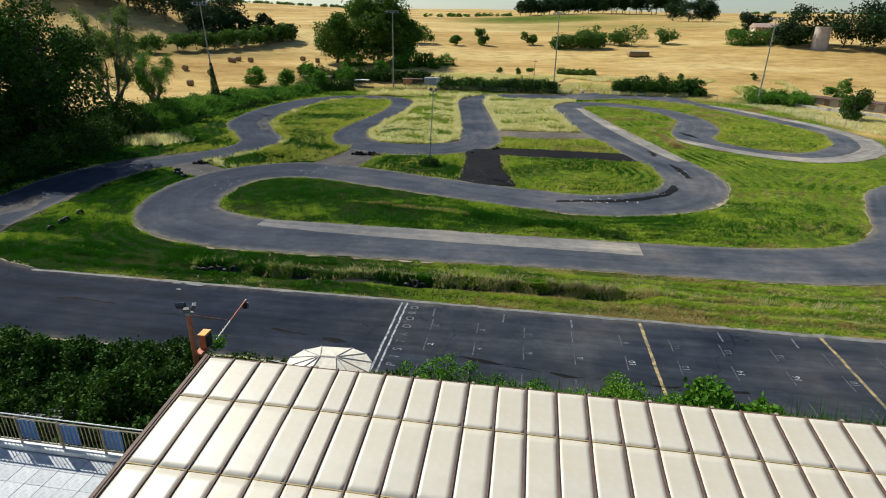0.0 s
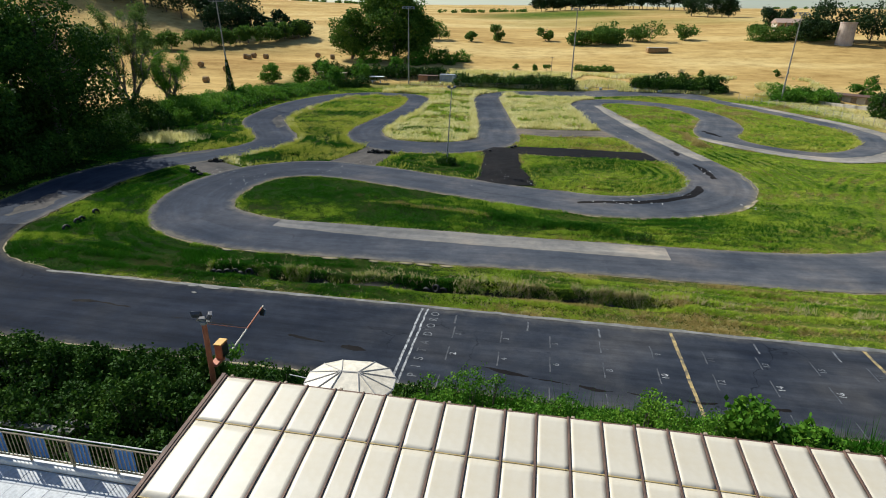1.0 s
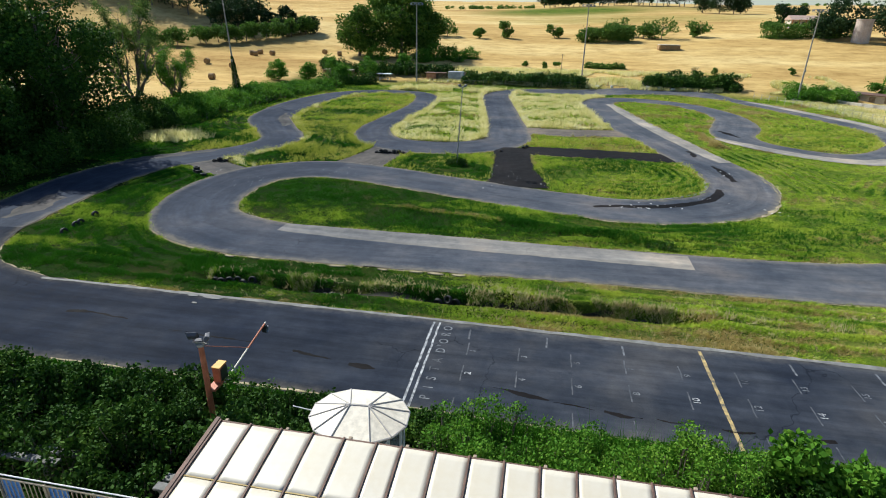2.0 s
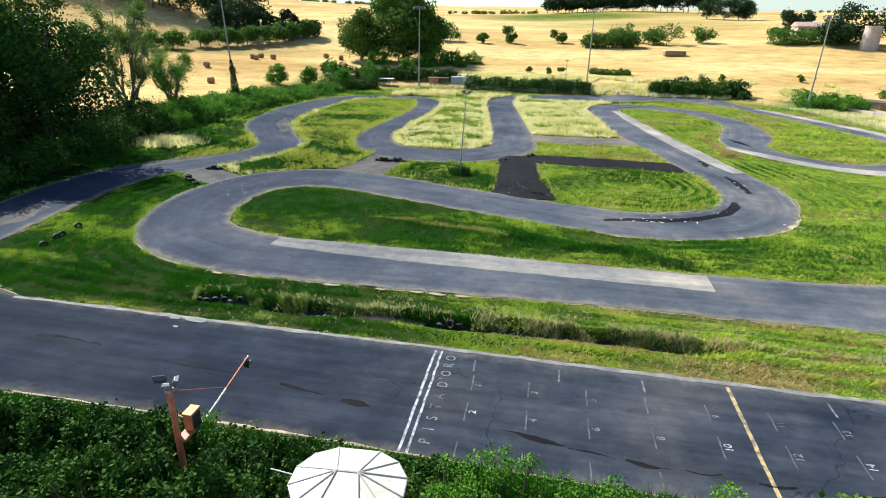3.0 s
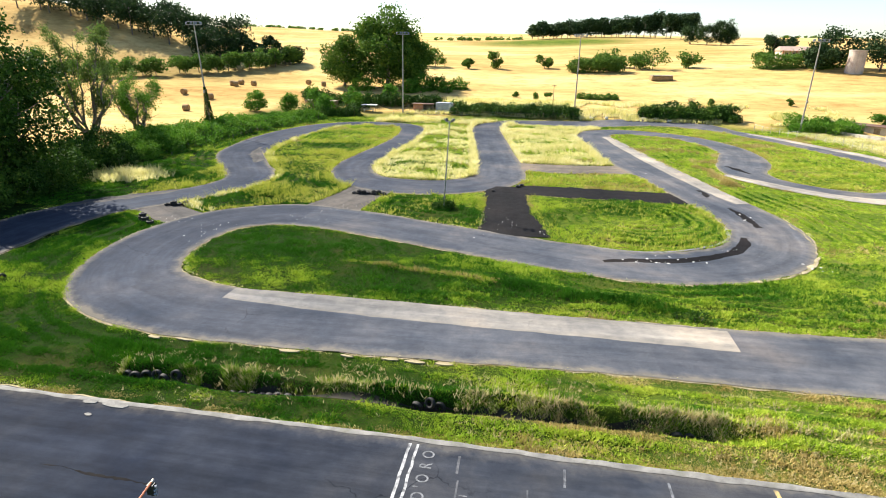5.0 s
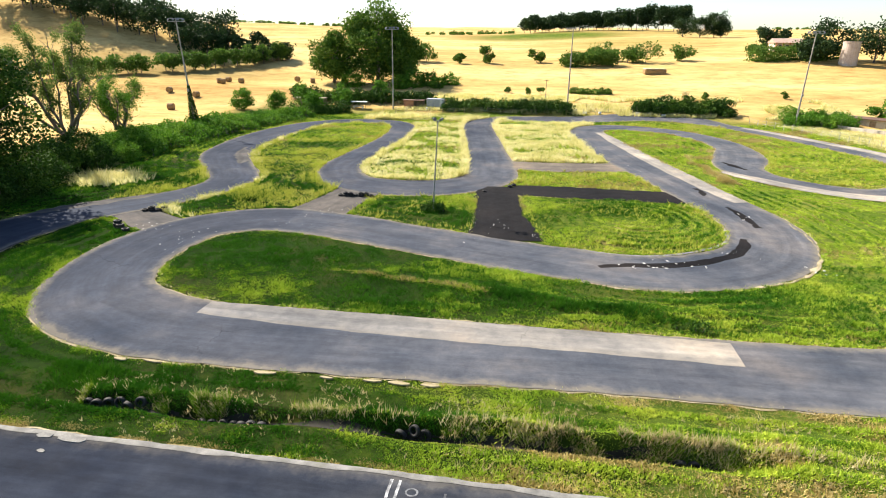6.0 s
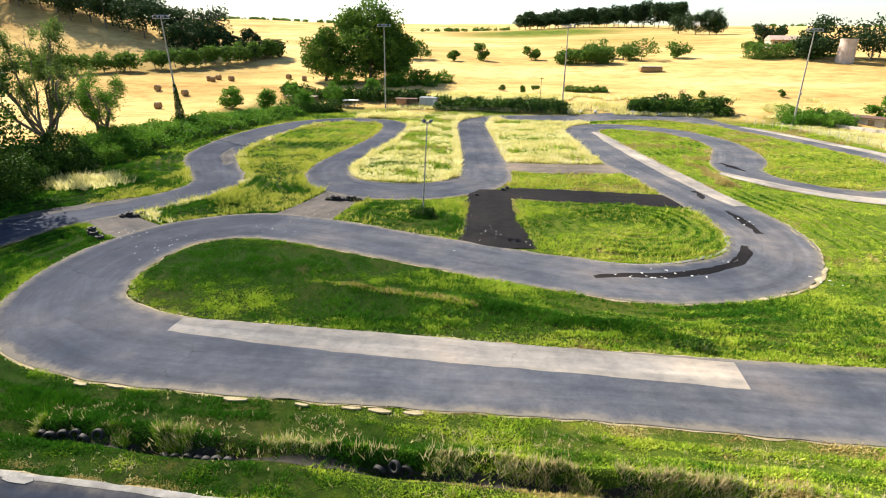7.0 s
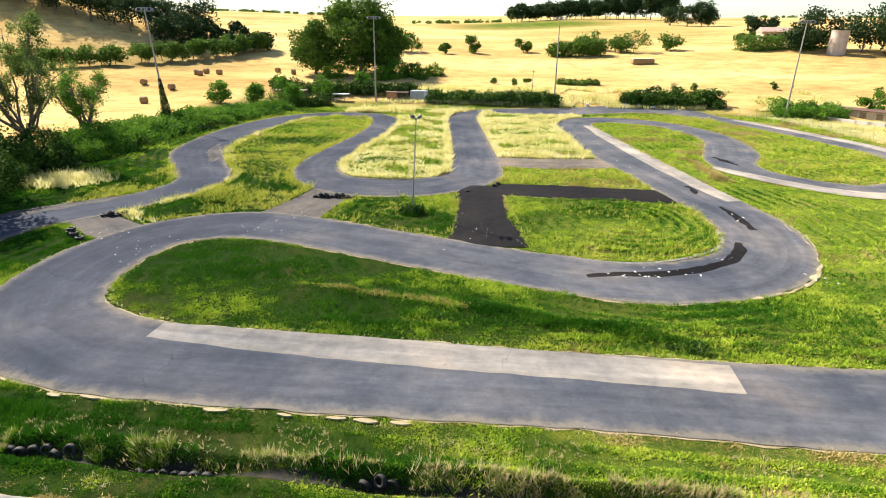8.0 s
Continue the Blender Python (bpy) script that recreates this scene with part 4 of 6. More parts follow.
def clumps(centres, radii, n, squash=0.8, hollow=0.55):
    """Places in and on rounded clumps, denser towards their skins."""
    w = np.array([r ** 2 for r in radii])
    k = RNG.choice(len(radii), n, p=w / w.sum())
    d = RNG.normal(size=(n, 3))
    d /= np.linalg.norm(d, axis=1)[:, None]
    r = np.array(radii)[k] * (hollow + (1.08 - hollow) * RNG.uniform(0, 1, n) ** 0.6)
    stray = RNG.uniform(0, 1, n) < 0.16
    r = np.where(stray, r * RNG.uniform(1.05, 1.5, n), r)
    d[:, 2] *= squash
    lump = 1 + 0.22 * np.sin(7 * d[:, 0] + 1.7 * k) * np.sin(6 * d[:, 1] + 2.3 * k) + 0.15 * np.sin(11 * d[:, 2] + k)
    return np.array(centres)[k] + d * (r * lump)[:, None]


def crown_clumps(h0, h1, rx, count, small, top=0.75):
    """Clump centres and radii filling an egg-shaped crown."""
    c, r = [], []
    for i in range(count):
        while True:
            q = RNG.uniform(-1, 1, 3)
            if 0.2 < np.dot(q, q) < 1:
                break
        zz = h0 + (h1 - h0) * (q[2] * 0.5 + 0.5)
        taper = 1 - (1 - top) * max(0, q[2])
        c.append((q[0] * rx * taper, q[1] * rx * taper, zz))
        r.append(small * RNG.uniform(0.65, 1.3))
    return c, r


def wood(h, r, limbs, spread, h0, fork=True):
    """A tapered, slightly bent trunk and forked limbs."""
    bm = bmesh.new()
    p = [Vector((0, 0, -0.3))]
    steps = 5
    for i in range(1, steps + 1):
        p.append(Vector((RNG.normal() * 0.03 * h * i / steps, RNG.normal() * 0.03 * h * i / steps, h * 0.8 * i / steps)))
    for i in range(steps):
        tube(bm, p[i], p[i + 1], r * (1 - 0.8 * i / steps), r * (1 - 0.8 * (i + 1) / steps), 8)
    for i in range(limbs):
        t = RNG.uniform(h0, 0.95)
        k = min(int(t * steps), steps - 1)
        a = p[k].lerp(p[k + 1], t * steps - k)
        an = RNG.uniform(0, 6.28)
        ln = spread * RNG.uniform(0.6, 1.0) * (1.1 - 0.5 * t)
        b = a + Vector((math.cos(an) * ln * 0.6, math.sin(an) * ln * 0.6, ln * 0.55))
        c = b + Vector((math.cos(an) * ln * 0.35 + RNG.normal() * 0.2 * ln, math.sin(an) * ln * 0.35 + RNG.normal() * 0.2 * ln, ln * 0.35))
        ra = r * 0.42 * (1.1 - t * 0.7)
        tube(bm, a, b, ra, ra * 0.6, 6)
        tube(bm, b, c, ra * 0.6, ra * 0.2, 5)
        if fork:
            e = b + Vector((RNG.normal() * 0.4 * ln, RNG.normal() * 0.4 * ln, ln * 0.4))
            tube(bm, b, e, ra * 0.5, ra * 0.15, 5)
    return bm


def tree(name, x, y, h, rx, base, count, small, leaves, leaf, mat, label, trunk=0.25, limbs=8, group="", top=0.75, category="tree", squash=0.8, hollow=0.55):
    e = thing(name, x, y, float(land(x, y)), 0, label, category, group)
    part("trunk", wood(h, trunk, limbs, rx, max(base / h, 0.15)), M_BARK, e)
    c, r = crown_clumps(base, h, rx, count, small, top)
    part("crown", leaf_mesh("crown", clumps(c, r, leaves, squash, hollow), leaf), mat, e)
    return e


def hedge(name, spots, leaves, leaf, mat, label, category="hedge", squash=0.85):
    """One run of shrubs: (x, y, radius, height of the middle) clumps, and woody stems inside."""
    x0, y0 = spots[0][0], spots[0][1]
    e = thing(name, x0, y0, float(land(x0, y0)), 0, label, category)
    z0 = float(land(x0, y0))
    bm = bmesh.new()
    c, r = [], []
    for (x, y, rr, zz) in spots:
        g = float(land(x, y)) - z0
        c.append((x - x0, y - y0, g + zz))
        r.append(rr)
        for _ in range(3):
            tube(bm, (x - x0 + RNG.normal() * 0.15, y - y0 + RNG.normal() * 0.15, g - 0.2), (x - x0 + RNG.normal() * rr * 0.4, y - y0 + RNG.normal() * rr * 0.4, g + zz), 0.04, 0.015, 5)
    tagged(part("wood", bm, M_BARK, e), kind="stuff")
    p = clumps(c, r, leaves, squash, 0.6)
    low = p[:, 2] < 0.02 + (land(p[:, 0] + x0, p[:, 1] + y0) - z0)
    p[low, 2] = (land(p[low, 0] + x0, p[low, 1] + y0) - z0) + RNG.uniform(0.02, 0.4, low.sum())
    part("foliage", leaf_mesh("foliage", p, leaf), mat, e)
    return e


def bank(x0, x1, y0, y1, step, rr, zz, ragged=0.35):
    """Uneven heaps of small clumps over a strip of ground."""
    out = []
    for x in np.arange(x0, x1, step * 0.55):
        for y in np.arange(y0, y1 + 0.01, step * 0.7):
            top = zz + rr * 0.55 + ragged * 0.9 * float(wavy(x, y, 2.2)) + RNG.normal() * ragged * 0.35
            r = rr * RNG.uniform(0.28, 0.62)
            out.append((x + RNG.normal() * step * 0.3, y + RNG.normal() * step * 0.3, r, max(top - r * 0.5, r * 0.6)))
            if RNG.uniform() < 0.9:
                out.append((x + RNG.normal() * step * 0.3, y + RNG.normal() * step * 0.4, rr * 0.6, max(0.4 * top, 0.3)))
    return out


# hedge below the terrace and the stand
hedge("hedge", bank(-32, -7.4, -10.6, -9.4, 1.1, 0.95, 1.15, 0.3), 46000, 0.135, M_LEAF, "dense green hedge beside the start straight")
hedge("hedge", bank(-9.4, -3.4, -13.0, -12.2, 1.0, 0.95, 1.5, 0.25), 16000, 0.13, M_LEAF, "tall dark bushes round the gantry post")
hedge("hedge", bank(-24, -9.6, -14.2, -12.2, 1.3, 0.95, 0.75, 0.3), 24000, 0.13, M_LEAF, "overgrown dark bushes below the terrace")
hedge("hedge", bank(-7.0, 2.6, -10.9, -9.0, 0.9, 0.75, 0.7, 0.25), 20000, 0.12, M_LEAF, "dark green bushes in front of the booth")
hedge("hedge", bank(-10, -2.4, -16.2, -14.2, 1.2, 0.8, 0.7, 0.3), 14000, 0.13, M_LEAF, "overgrown dark bushes below the pavilion")
hedge("hedge", bank(2.6, 13.6, -12.0, -9.5, 1.1, 0.95, 1.05, 0.45), 46000, 0.092, M_LEAF2, "sunlit green bushes beside the start straight")
hedge("hedge", bank(13.2, 26, -12.4, -10.4, 1.2, 0.85, 0.7, 0.3), 22000, 0.14, M_LEAF, "low green bushes behind the grid")
hedge("shrub", [(14.9, -9.8, 0.75, 2.0), (15.3, -9.6, 0.6, 1.4), (14.5, -10.0, 0.6, 1.5), (15.9, -10.1, 0.6, 1.2), (17.2, -9.9, 0.7, 1.3), (17.9, -10.2, 0.6, 1.0), (16.7, -10.3, 0.6, 1.5)], 3600, 0.2, M_LEAF2, "broad-leaved green shrub beside the track", "shrub")
x, y = RNG.uniform(-30, 26, 9000), RNG.uniform(-9.0, -7.75, 9000)
blades("verge_grass", x, y, 0.25 + 0.25 * (y < -8.2), np.full(len(x), 0.03), M_LUSH, "ragged green grass edging the start straight", per=4, lean=0.6)
x, y = RNG.uniform(3, 24, 500), RNG.uniform(-10.4, -8.8, 500)
blades("tall_weeds", x, y, RNG.uniform(1.2, 2.3, 500), np.full(500, 0.02), M_LUSH, "tall thin weeds rising from the bushes", per=4, lean=0.3)

# trees beyond the first bend
tree("broadleaf_tree", -52.5, 31, 19.0, 6.4, 0.6, 60, 1.9, 40000, 0.28, M_LEAF, "large dense dark green broadleaf tree", 0.5, 14)
tree("broadleaf_tree", -65, 38, 17, 6.0, 1.5, 40, 2.2, 15000, 0.36, M_LEAF, "tall dark green broadleaf tree beyond the bend", 0.5, 12)
tree("broadleaf_tree", -52.5, 19, 11, 5.4, 0.6, 30, 1.9, 20000, 0.27, M_LEAF, "dark broadleaf tree shading the bend", 0.4, 12)
tree("broadleaf_tree", -47, 6, 9, 4.6, 0.6, 26, 1.6, 6000, 0.32, M_LEAF, "dark broadleaf tree beside the start straight", 0.35, 10)
hedge("shrub", [(-50, 38, 2.2, 1.6), (-48.5, 34, 2.0, 1.3), (-53, 43, 2.4, 1.8), (-50.5, 47, 2.0, 1.5), (-55, 49, 2.6, 2.0)], 22000, 0.2, M_LEAF, "dark bramble bushes under the trees", "shrub")
# this tree and the next stand out of view, added to shade the bend
tree("broadleaf_tree", -61, 22, 15, 5.5, 1.0, 34, 2.1, 11000, 0.36, M_LEAF, "unseen tall dark broadleaf tree added to shade the bend", 0.45, 12)
tree("broadleaf_tree", -60, 9, 14, 5.5, 1.0, 32, 2.1, 7000, 0.42, M_LEAF, "unseen tall dark broadleaf tree added to shade the bend", 0.45, 12)
hedge("shrub", [(-47.6, 22, 1.9, 1.2), (-48.6, 26, 2.2, 1.5), (-48.6, 30, 2.0, 1.4), (-47.6, 18, 1.8, 1.1), (-47, 14, 1.8, 1.0), (-51, 15, 2.4, 1.6), (-52.5, 24, 2.4, 2.0)], 22000, 0.2, M_LEAF, "dark bramble bushes along the shaded bend", "shrub")
hedge("shrub", bank(-58, -54, 16, 47, 2.0, 2.2, 1.6, 0.6), 16000, 0.3, M_LEAF, "dark thicket under the trees beyond the bend", "shrub")
# the thin, half-bare pair


def fan_tree(x, y, h, stems, spread, leaves, mat, label):
    """Several stems fanning up from one foot, with thin twigs and few leaves."""
    e = thing("sparse_tree", x, y, gz0(x, y), 0, label, "tree")
    bm = bmesh.new()
    tips = []
    tube(bm, (0, 0, -0.3), (0.1, 0, h * 0.14), 0.5, 0.36, 10)
    for i in range(stems):
        an = 2 * math.pi * i / stems + RNG.normal() * 0.3
        out = spread * RNG.uniform(0.35, 1.0)
        p = Vector((0.1, 0, h * 0.12))
        r = RNG.uniform(0.16, 0.26)
        top = h * RNG.uniform(0.72, 1.0) * (1.0 - 0.25 * out / spread)
        for k in range(1, 7):
            s = k / 6
            q = Vector((math.cos(an) * out * s ** 0.8, math.sin(an) * out * s ** 0.8, h * 0.12 + (top - h * 0.12) * s)) + Vector(RNG.normal(size=3)) * 0.22
            tube(bm, p, q, r * (1 - 0.13 * (k - 1)), r * (1 - 0.13 * k), 6)
            for _ in range(3 if k > 1 else 0):
                w = q + Vector((RNG.normal() * 0.8, RNG.normal() * 0.8, RNG.uniform(0.3, 1.6)))
                tube(bm, p.lerp(q, RNG.uniform(0.2, 1)), w, 0.05, 0.012, 4)
                tips.append((w, s))
            p = q
    part("trunk", bm, M_BARK, e)
    keep = [t for t, s in tips if RNG.uniform() < 0.15 + 0.6 * s]
    k = RNG.integers(0, len(keep), leaves)
    p = np.array([tuple(t) for t in keep])[k] + RNG.normal(size=(leaves, 3)) * np.array([0.36, 0.36, 0.42])
    part("crown", leaf_mesh("crown", p, 0.17), mat, e)
    return e


def gz0(x, y):
    return float(land(x, y))


fan_tree(-58, 51, 18.5, 11, 6.0, 20000, M_OLIVE, "half-bare tree with thin pale foliage and fanned limbs")
fan_tree(-58.5, 62, 9.5, 8, 3.6, 12000, M_LEAF2, "small gnarled tree beside the hedge")
hedge("shrub", [(-54, 55, 2.0, 1.3), (-52, 58, 1.9, 1.2), (-55.5, 60, 2.0, 1.4), (-51, 53, 1.7, 1.0)], 15000, 0.18, M_LEAF2, "bright green bushes below the thin trees", "shrub")
# ivy hedge along the left lane
spots = []
for k in range(76):
    q = k / 75
    x0, y0 = -53.5 + 6.5 * q ** 2 + RNG.normal() * 0.5, 57 + 49 * q
    for j in range(10):
        rr = RNG.uniform(0.35, 1.05)
        top = 1.0 + 0.9 * math.sin(math.pi * min(1, 0.12 + j / 9)) + 0.45 * float(wavy(x0 - j, y0, 3.5))
        spots.append((x0 + 2.5 - j * 0.92 + RNG.normal() * 0.35, y0 + RNG.normal() * 0.5, rr, max(0.3, top - rr * RNG.uniform(0.4, 1.3))))
hedge("hedge", spots, 62000, 0.23, M_LEAF2, "long bramble hedge along the track edge")
spots = []
for k in range(34):
    s = k / 33
    spots += [(-50 + 11 * s + RNG.normal() * 0.8, 107 + 6 * s + RNG.normal() * 1.0, RNG.uniform(0.7, 1.6), 0.8 + 0.4 * RNG.normal())]
hedge("hedge", spots, 12000, 0.26, M_LEAF, "dark bramble hedge behind the track")
hedge("hedge", bank(-56, -20, 123, 126, 1.6, 1.6, 1.6, 0.5), 16000, 0.36, M_LEAF, "dark overgrown bank behind the sheds")
hedge("hedge", bank(-15.6, 14, 117.8, 121, 1.5, 1.7, 1.0, 0.5), 18000, 0.34, M_LEAF, "dark overgrown mound behind the fence")
hedge("shrub", bank(29, 50, 119.5, 122.5, 1.6, 1.9, 1.5, 0.7), 18000, 0.34, M_LEAF, "dense dark bushes behind the outer loop", "shrub")
hedge("shrub", bank(60, 71, 111, 118, 1.8, 1.8, 0.9, 0.5), 18000, 0.26, M_LEAF2, "green bramble mound at the foot of the light pole", "shrub")
for x, y, r in ((-46, 112, 2.2), (-51, 116, 2.6), (-55, 111, 2.0), (-42, 121, 2.4), (-60, 104, 2.2), (-34, 128, 2.0)):
    tree("bush", x, y, r * 2.1, r, 0.2, 24, r * 0.42, 2600, 0.3, M_LEAF2, "rounded green bush behind the hedge", 0.1, 6, "bushes behind the hedge", category="bush")

# the tall pair in the middle distance
tree("poplar_tree", -42, 155, 21.5, 9.5, 1.5, 60, 3.2, 22000, 0.52, M_POPLAR, "tall dense green tree behind the track", 0.7, 14, "tall pair of trees")
tree("poplar_tree", -55, 152, 13.5, 6.4, 1.0, 34, 2.4, 15000, 0.46, M_POPLAR, "lower dense green tree behind the track", 0.5, 12, "tall pair of trees")
tree("poplar_tree", -36, 158, 16, 6, 1.0, 34, 2.6, 14000, 0.5, M_POPLAR, "dense dark green tree behind the track", 0.5, 12, "tall pair of trees")
hedge("shrub", [(-30, 150, 3, 1.8), (-26, 153, 2.6, 1.5), (-23, 149, 2.2, 1.2), (-33, 146, 2.6, 1.4), (-48, 147, 3, 1.6), (-20, 156, 2.4, 1.0)], 9000, 0.4, M_LEAF2, "green bushes at the foot of the tall trees", "shrub")

# field trees, one row along the hollow and clumps on the slopes
for k in range(22):
    s = k / 21
    x, y = -138 + 56 * s + RNG.normal() * 0.8, 137 + 42 * s + RNG.normal() * 1.5
    tree("field_tree", x, y, RNG.uniform(4.8, 6.2), RNG.uniform(2.4, 3.1), 1.2, 14, 1.2, 1300, 0.45, M_FAR, "round green fruit tree in a row at the field edge", 0.16, 6, "fruit trees in a row")
for x, y, h, r in ((-12.8, 200, 5.4, 3.0), (-40, 196, 5.5, 3.0), (-35, 199, 6.0, 3.6), (-22, 197, 3.2, 1.8), (6, 204, 5.4, 2.8), (25, 200, 4.0, 2.6), (31, 205, 6.6, 4.0), (-55, 205, 3.2, 2.4), (57, 202, 5.4, 3.4), (82, 207, 4.6, 2.8), (87, 212, 4.2, 2.2), (44, 198, 6.6, 4.2), (38, 199, 4.6, 3.2)):
    tree("field_tree", x, y, h, r, 0.8, 12, r * 0.42, 1300, 0.5, M_FAR, "round green tree standing in the dry field", 0.16, 6, "trees in the dry field")
hedge("shrub", [(16 + 1.9 * k, 191 + RNG.normal() * 1.5, 2.6 * RNG.uniform(0.8, 1.2), 2.6 + RNG.normal() * 0.5) for k in range(9)], 9000, 0.45, M_FAR, "broad dark thicket in the dry field", "shrub")
hedge("shrub", [(16 + 1.8 * k, 143 + RNG.normal() * 0.6, 1.1, 0.5) for k in range(6)], 3000, 0.3, M_FAR, "low dark bush in the dry field", "shrub")
for x, y in ((-2, 143), (4, 140), (7, 141), (-22, 146), (-34, 160), (68, 140), (90, 135), (48, 135)):
    tree("bush", x, y, 1.8, 0.8, 0.2, 5, 0.5, 500, 0.25, M_FAR, "small dark bush in the dry field", 0.05, 3, "small bushes in the field", category="bush")
tree("bare_bush", 40, 124, 4.2, 1.2, 0.6, 10, 0.6, 900, 0.22, M_THISTLE, "brown dried-out bush above the hedge", 0.08, 8, category="bush")


def pine(x, y, h, r, group, leaves=2600, leaf=0.6, low=0.45):
    e = thing("umbrella_pine", x, y, float(land(x, y)), 0, "dark umbrella pine with a broad rounded crown", "tree", group)
    part("trunk", wood(h, 0.3, 5, r * 0.8, 0.5, False), M_BARK, e)
    c, rr = crown_clumps(h * low, h, r, 18, r * 0.5, 0.8)
    part("crown", leaf_mesh("crown", clumps(c, rr, leaves, 0.7, 0.4), leaf), M_PINE, e)


for k in range(34):
    pine(-2 + 3.6 * k + RNG.normal() * 1.0, 446 + RNG.normal() * 6, RNG.uniform(9, 12) + 4.5 * k / 33 + (3 if k > 22 else 0), RNG.uniform(4.4, 6.4), "pines on the crest", 1300, 1.0, 0.22)
for x, y, h, r in ((96, 332, 10, 5), (103, 330, 12.5, 5), (90, 345, 10, 5), (106, 328, 9, 4)):
    pine(x, y, h, r, "pines on the slope", 2600, 0.6, 0.2)
for x, y, h, r in ((95, 192, 8, 5), (101, 196, 11, 6), (112, 188, 12, 6.5), (120, 192, 13, 7), (118, 182, 10, 5.5), (128, 186, 13, 6.5), (124, 178, 11, 5.5)):
    pine(x, y, h, r, "pines beside the silo", 2600, 0.6, 0.25)
for k in range(26):
    s = k / 25
    x = -205 + 96 * s + RNG.normal() * 1.2
    pine(x, 193 - 10 * s + 6 * (k % 2) + RNG.normal() * 1.5, RNG.uniform(10, 13), RNG.uniform(4.6, 5.8), "pines on the ridge", 1500, 0.62, 0.25)
for x, y, h, r in ((-111, 178, 9.5, 4.6), (-106, 181, 8, 3.8), (-101, 183, 6, 3), (-116, 176, 9, 4.5), (-95, 186, 7.5, 3), (-92, 178, 5.5, 3.4), (-87, 180, 5, 3), (-83, 183, 5.4, 3.2)):
    tree("ridge_tree", x, y, h, r, 0.8, 16, r * 0.42, 1500, 0.6, M_PINE, "dark dense tree at the foot of the ridge", 0.25, 6, "trees below the ridge")
hedge("shrub", [(80 + 3.4 * k, 198 + RNG.normal() * 2, 3.2, 1.6 + RNG.normal() * 0.4) for k in range(8)], 8000, 0.45, M_FAR, "dark shrubs beside the farmhouse", "shrub")
tree("field_tree", 98, 240, 8, 4, 2, 12, 1.7, 2400, 0.5, M_PINE, "dark tree behind the farmhouse", 0.2, 6, "trees round the farmhouse")
tree("field_tree", 104, 244, 7.4, 3.6, 2, 12, 1.7, 2400, 0.5, M_PINE, "dark tree behind the farmhouse", 0.2, 6, "trees round the farmhouse")
# far woods along the skyline
fx = np.concatenate([RNG.uniform(-520, -260, 60), RNG.uniform(-130, -20, 26), RNG.uniform(330, 620, 40)])
fy = np.concatenate([RNG.uniform(900, 930, 60), RNG.uniform(700, 720, 26), RNG.uniform(900, 960, 40)])
c = [(a, b, float(land(a, b)) + 1.5) for a, b in zip(fx, fy)]
tagged(part("far_woods", leaf_mesh("far_woods", clumps(c, RNG.uniform(1.5, 4.0, len(c)), 9000, 0.7), 1.6), M_FAR), "scattered dark woods on the distant skyline", "trees", kind="stuff")

# ---- the building with the cream roof ----
RX0, RX1, RY0, RY1 = -1.81, 21.23, -28.6, -17.5


def roof_z(y):
    return 7.0 + 0.12 * (y + 17.5)


hall = thing("pavilion", 10, -23, 0, 0, "two-storey pavilion with a cream sheet-metal roof and rusty battens", "building")


def under(ob, parent):
    """Keeps world-built meshes in place below a thing that stands elsewhere."""
    ob.matrix_parent_inverse = Matrix.Translation(-parent.matrix_basis.translation)
    return ob


for x0, x1, y0, y1 in ((-1.2, 21.0, -18.2, -17.95), (-1.2, 21.0, -28.2, -27.95), (-1.2, -0.95, -27.95, -18.2), (20.75, 21.0, -27.95, -18.2)):
    bm = boxed(x0, x1, y0, y1, 0, 1)
    for v in bm.verts:
        if v.co.z > 0.5:
            v.co.z = 6.85 + 0.12 * (v.co.y + 17.5)
    under(part("wall", bm, M_WALL, hall), hall)
roof = part("roof", boxed(RX0 + 0.05, RX1 - 0.05, RY0 + 0.05, RY1 - 0.06, -0.12, -0.05), M_RUST, hall, "rusty steel roof deck under cream sheets")
for v in roof.data.vertices:
    v.co.z += roof_z(v.co.y)
under(roof, hall)
# dished sheets between battens, in rows of unequal length
COLS = 30
PITCH = 0.768
COL_X = [RX0 + PITCH * k - (0.19 if k > 5 else 0.0) for k in range(COLS + 1)]
ROWS = [RY1, -19.03, -21.2, -23.5, -25.8, RY1 - 11.1]


def sheet_mesh(length, dents):
    n, m = 6, 10
    xs, ys = np.linspace(0.012, PITCH - 0.012, n + 1), np.linspace(-length + 0.004, -0.004, m + 1)
    X, Y = np.meshgrid(xs, ys)
    Z = 0.0012 * np.sin(np.pi * X / PITCH) + dents * 0.004 * wavy(X + 9 * dents, Y * 0.8, 0.9)
    Z += 0.12 * Y
    i = (np.arange(m)[:, None] * (n + 1) + np.arange(n)[None, :]).ravel()
    top = np.stack([X, Y, Z], 2).reshape(-1, 3)
    f = np.stack([i, i + 1, i + n + 2, i + n + 1], 1)
    low = top - np.array([0, 0, 0.02])
    k = len(top)
    ring = [j for j in range(n + 1)] + [(r + 1) * (n + 1) - 1 for r in range(1, m + 1)] + [m * (n + 1) + j for j in range(n - 1, -1, -1)] + [r * (n + 1) for r in range(m - 1, 0, -1)]
    side = [(a, b, b + k, a + k) for a, b in zip(ring, ring[1:] + ring[:1])]
    me = quick_mesh("sheet", np.vstack([top, low]), np.vstack([f, np.array(side)[:, ::-1]]))
    me.materials.append(M_ROOF)
    return me


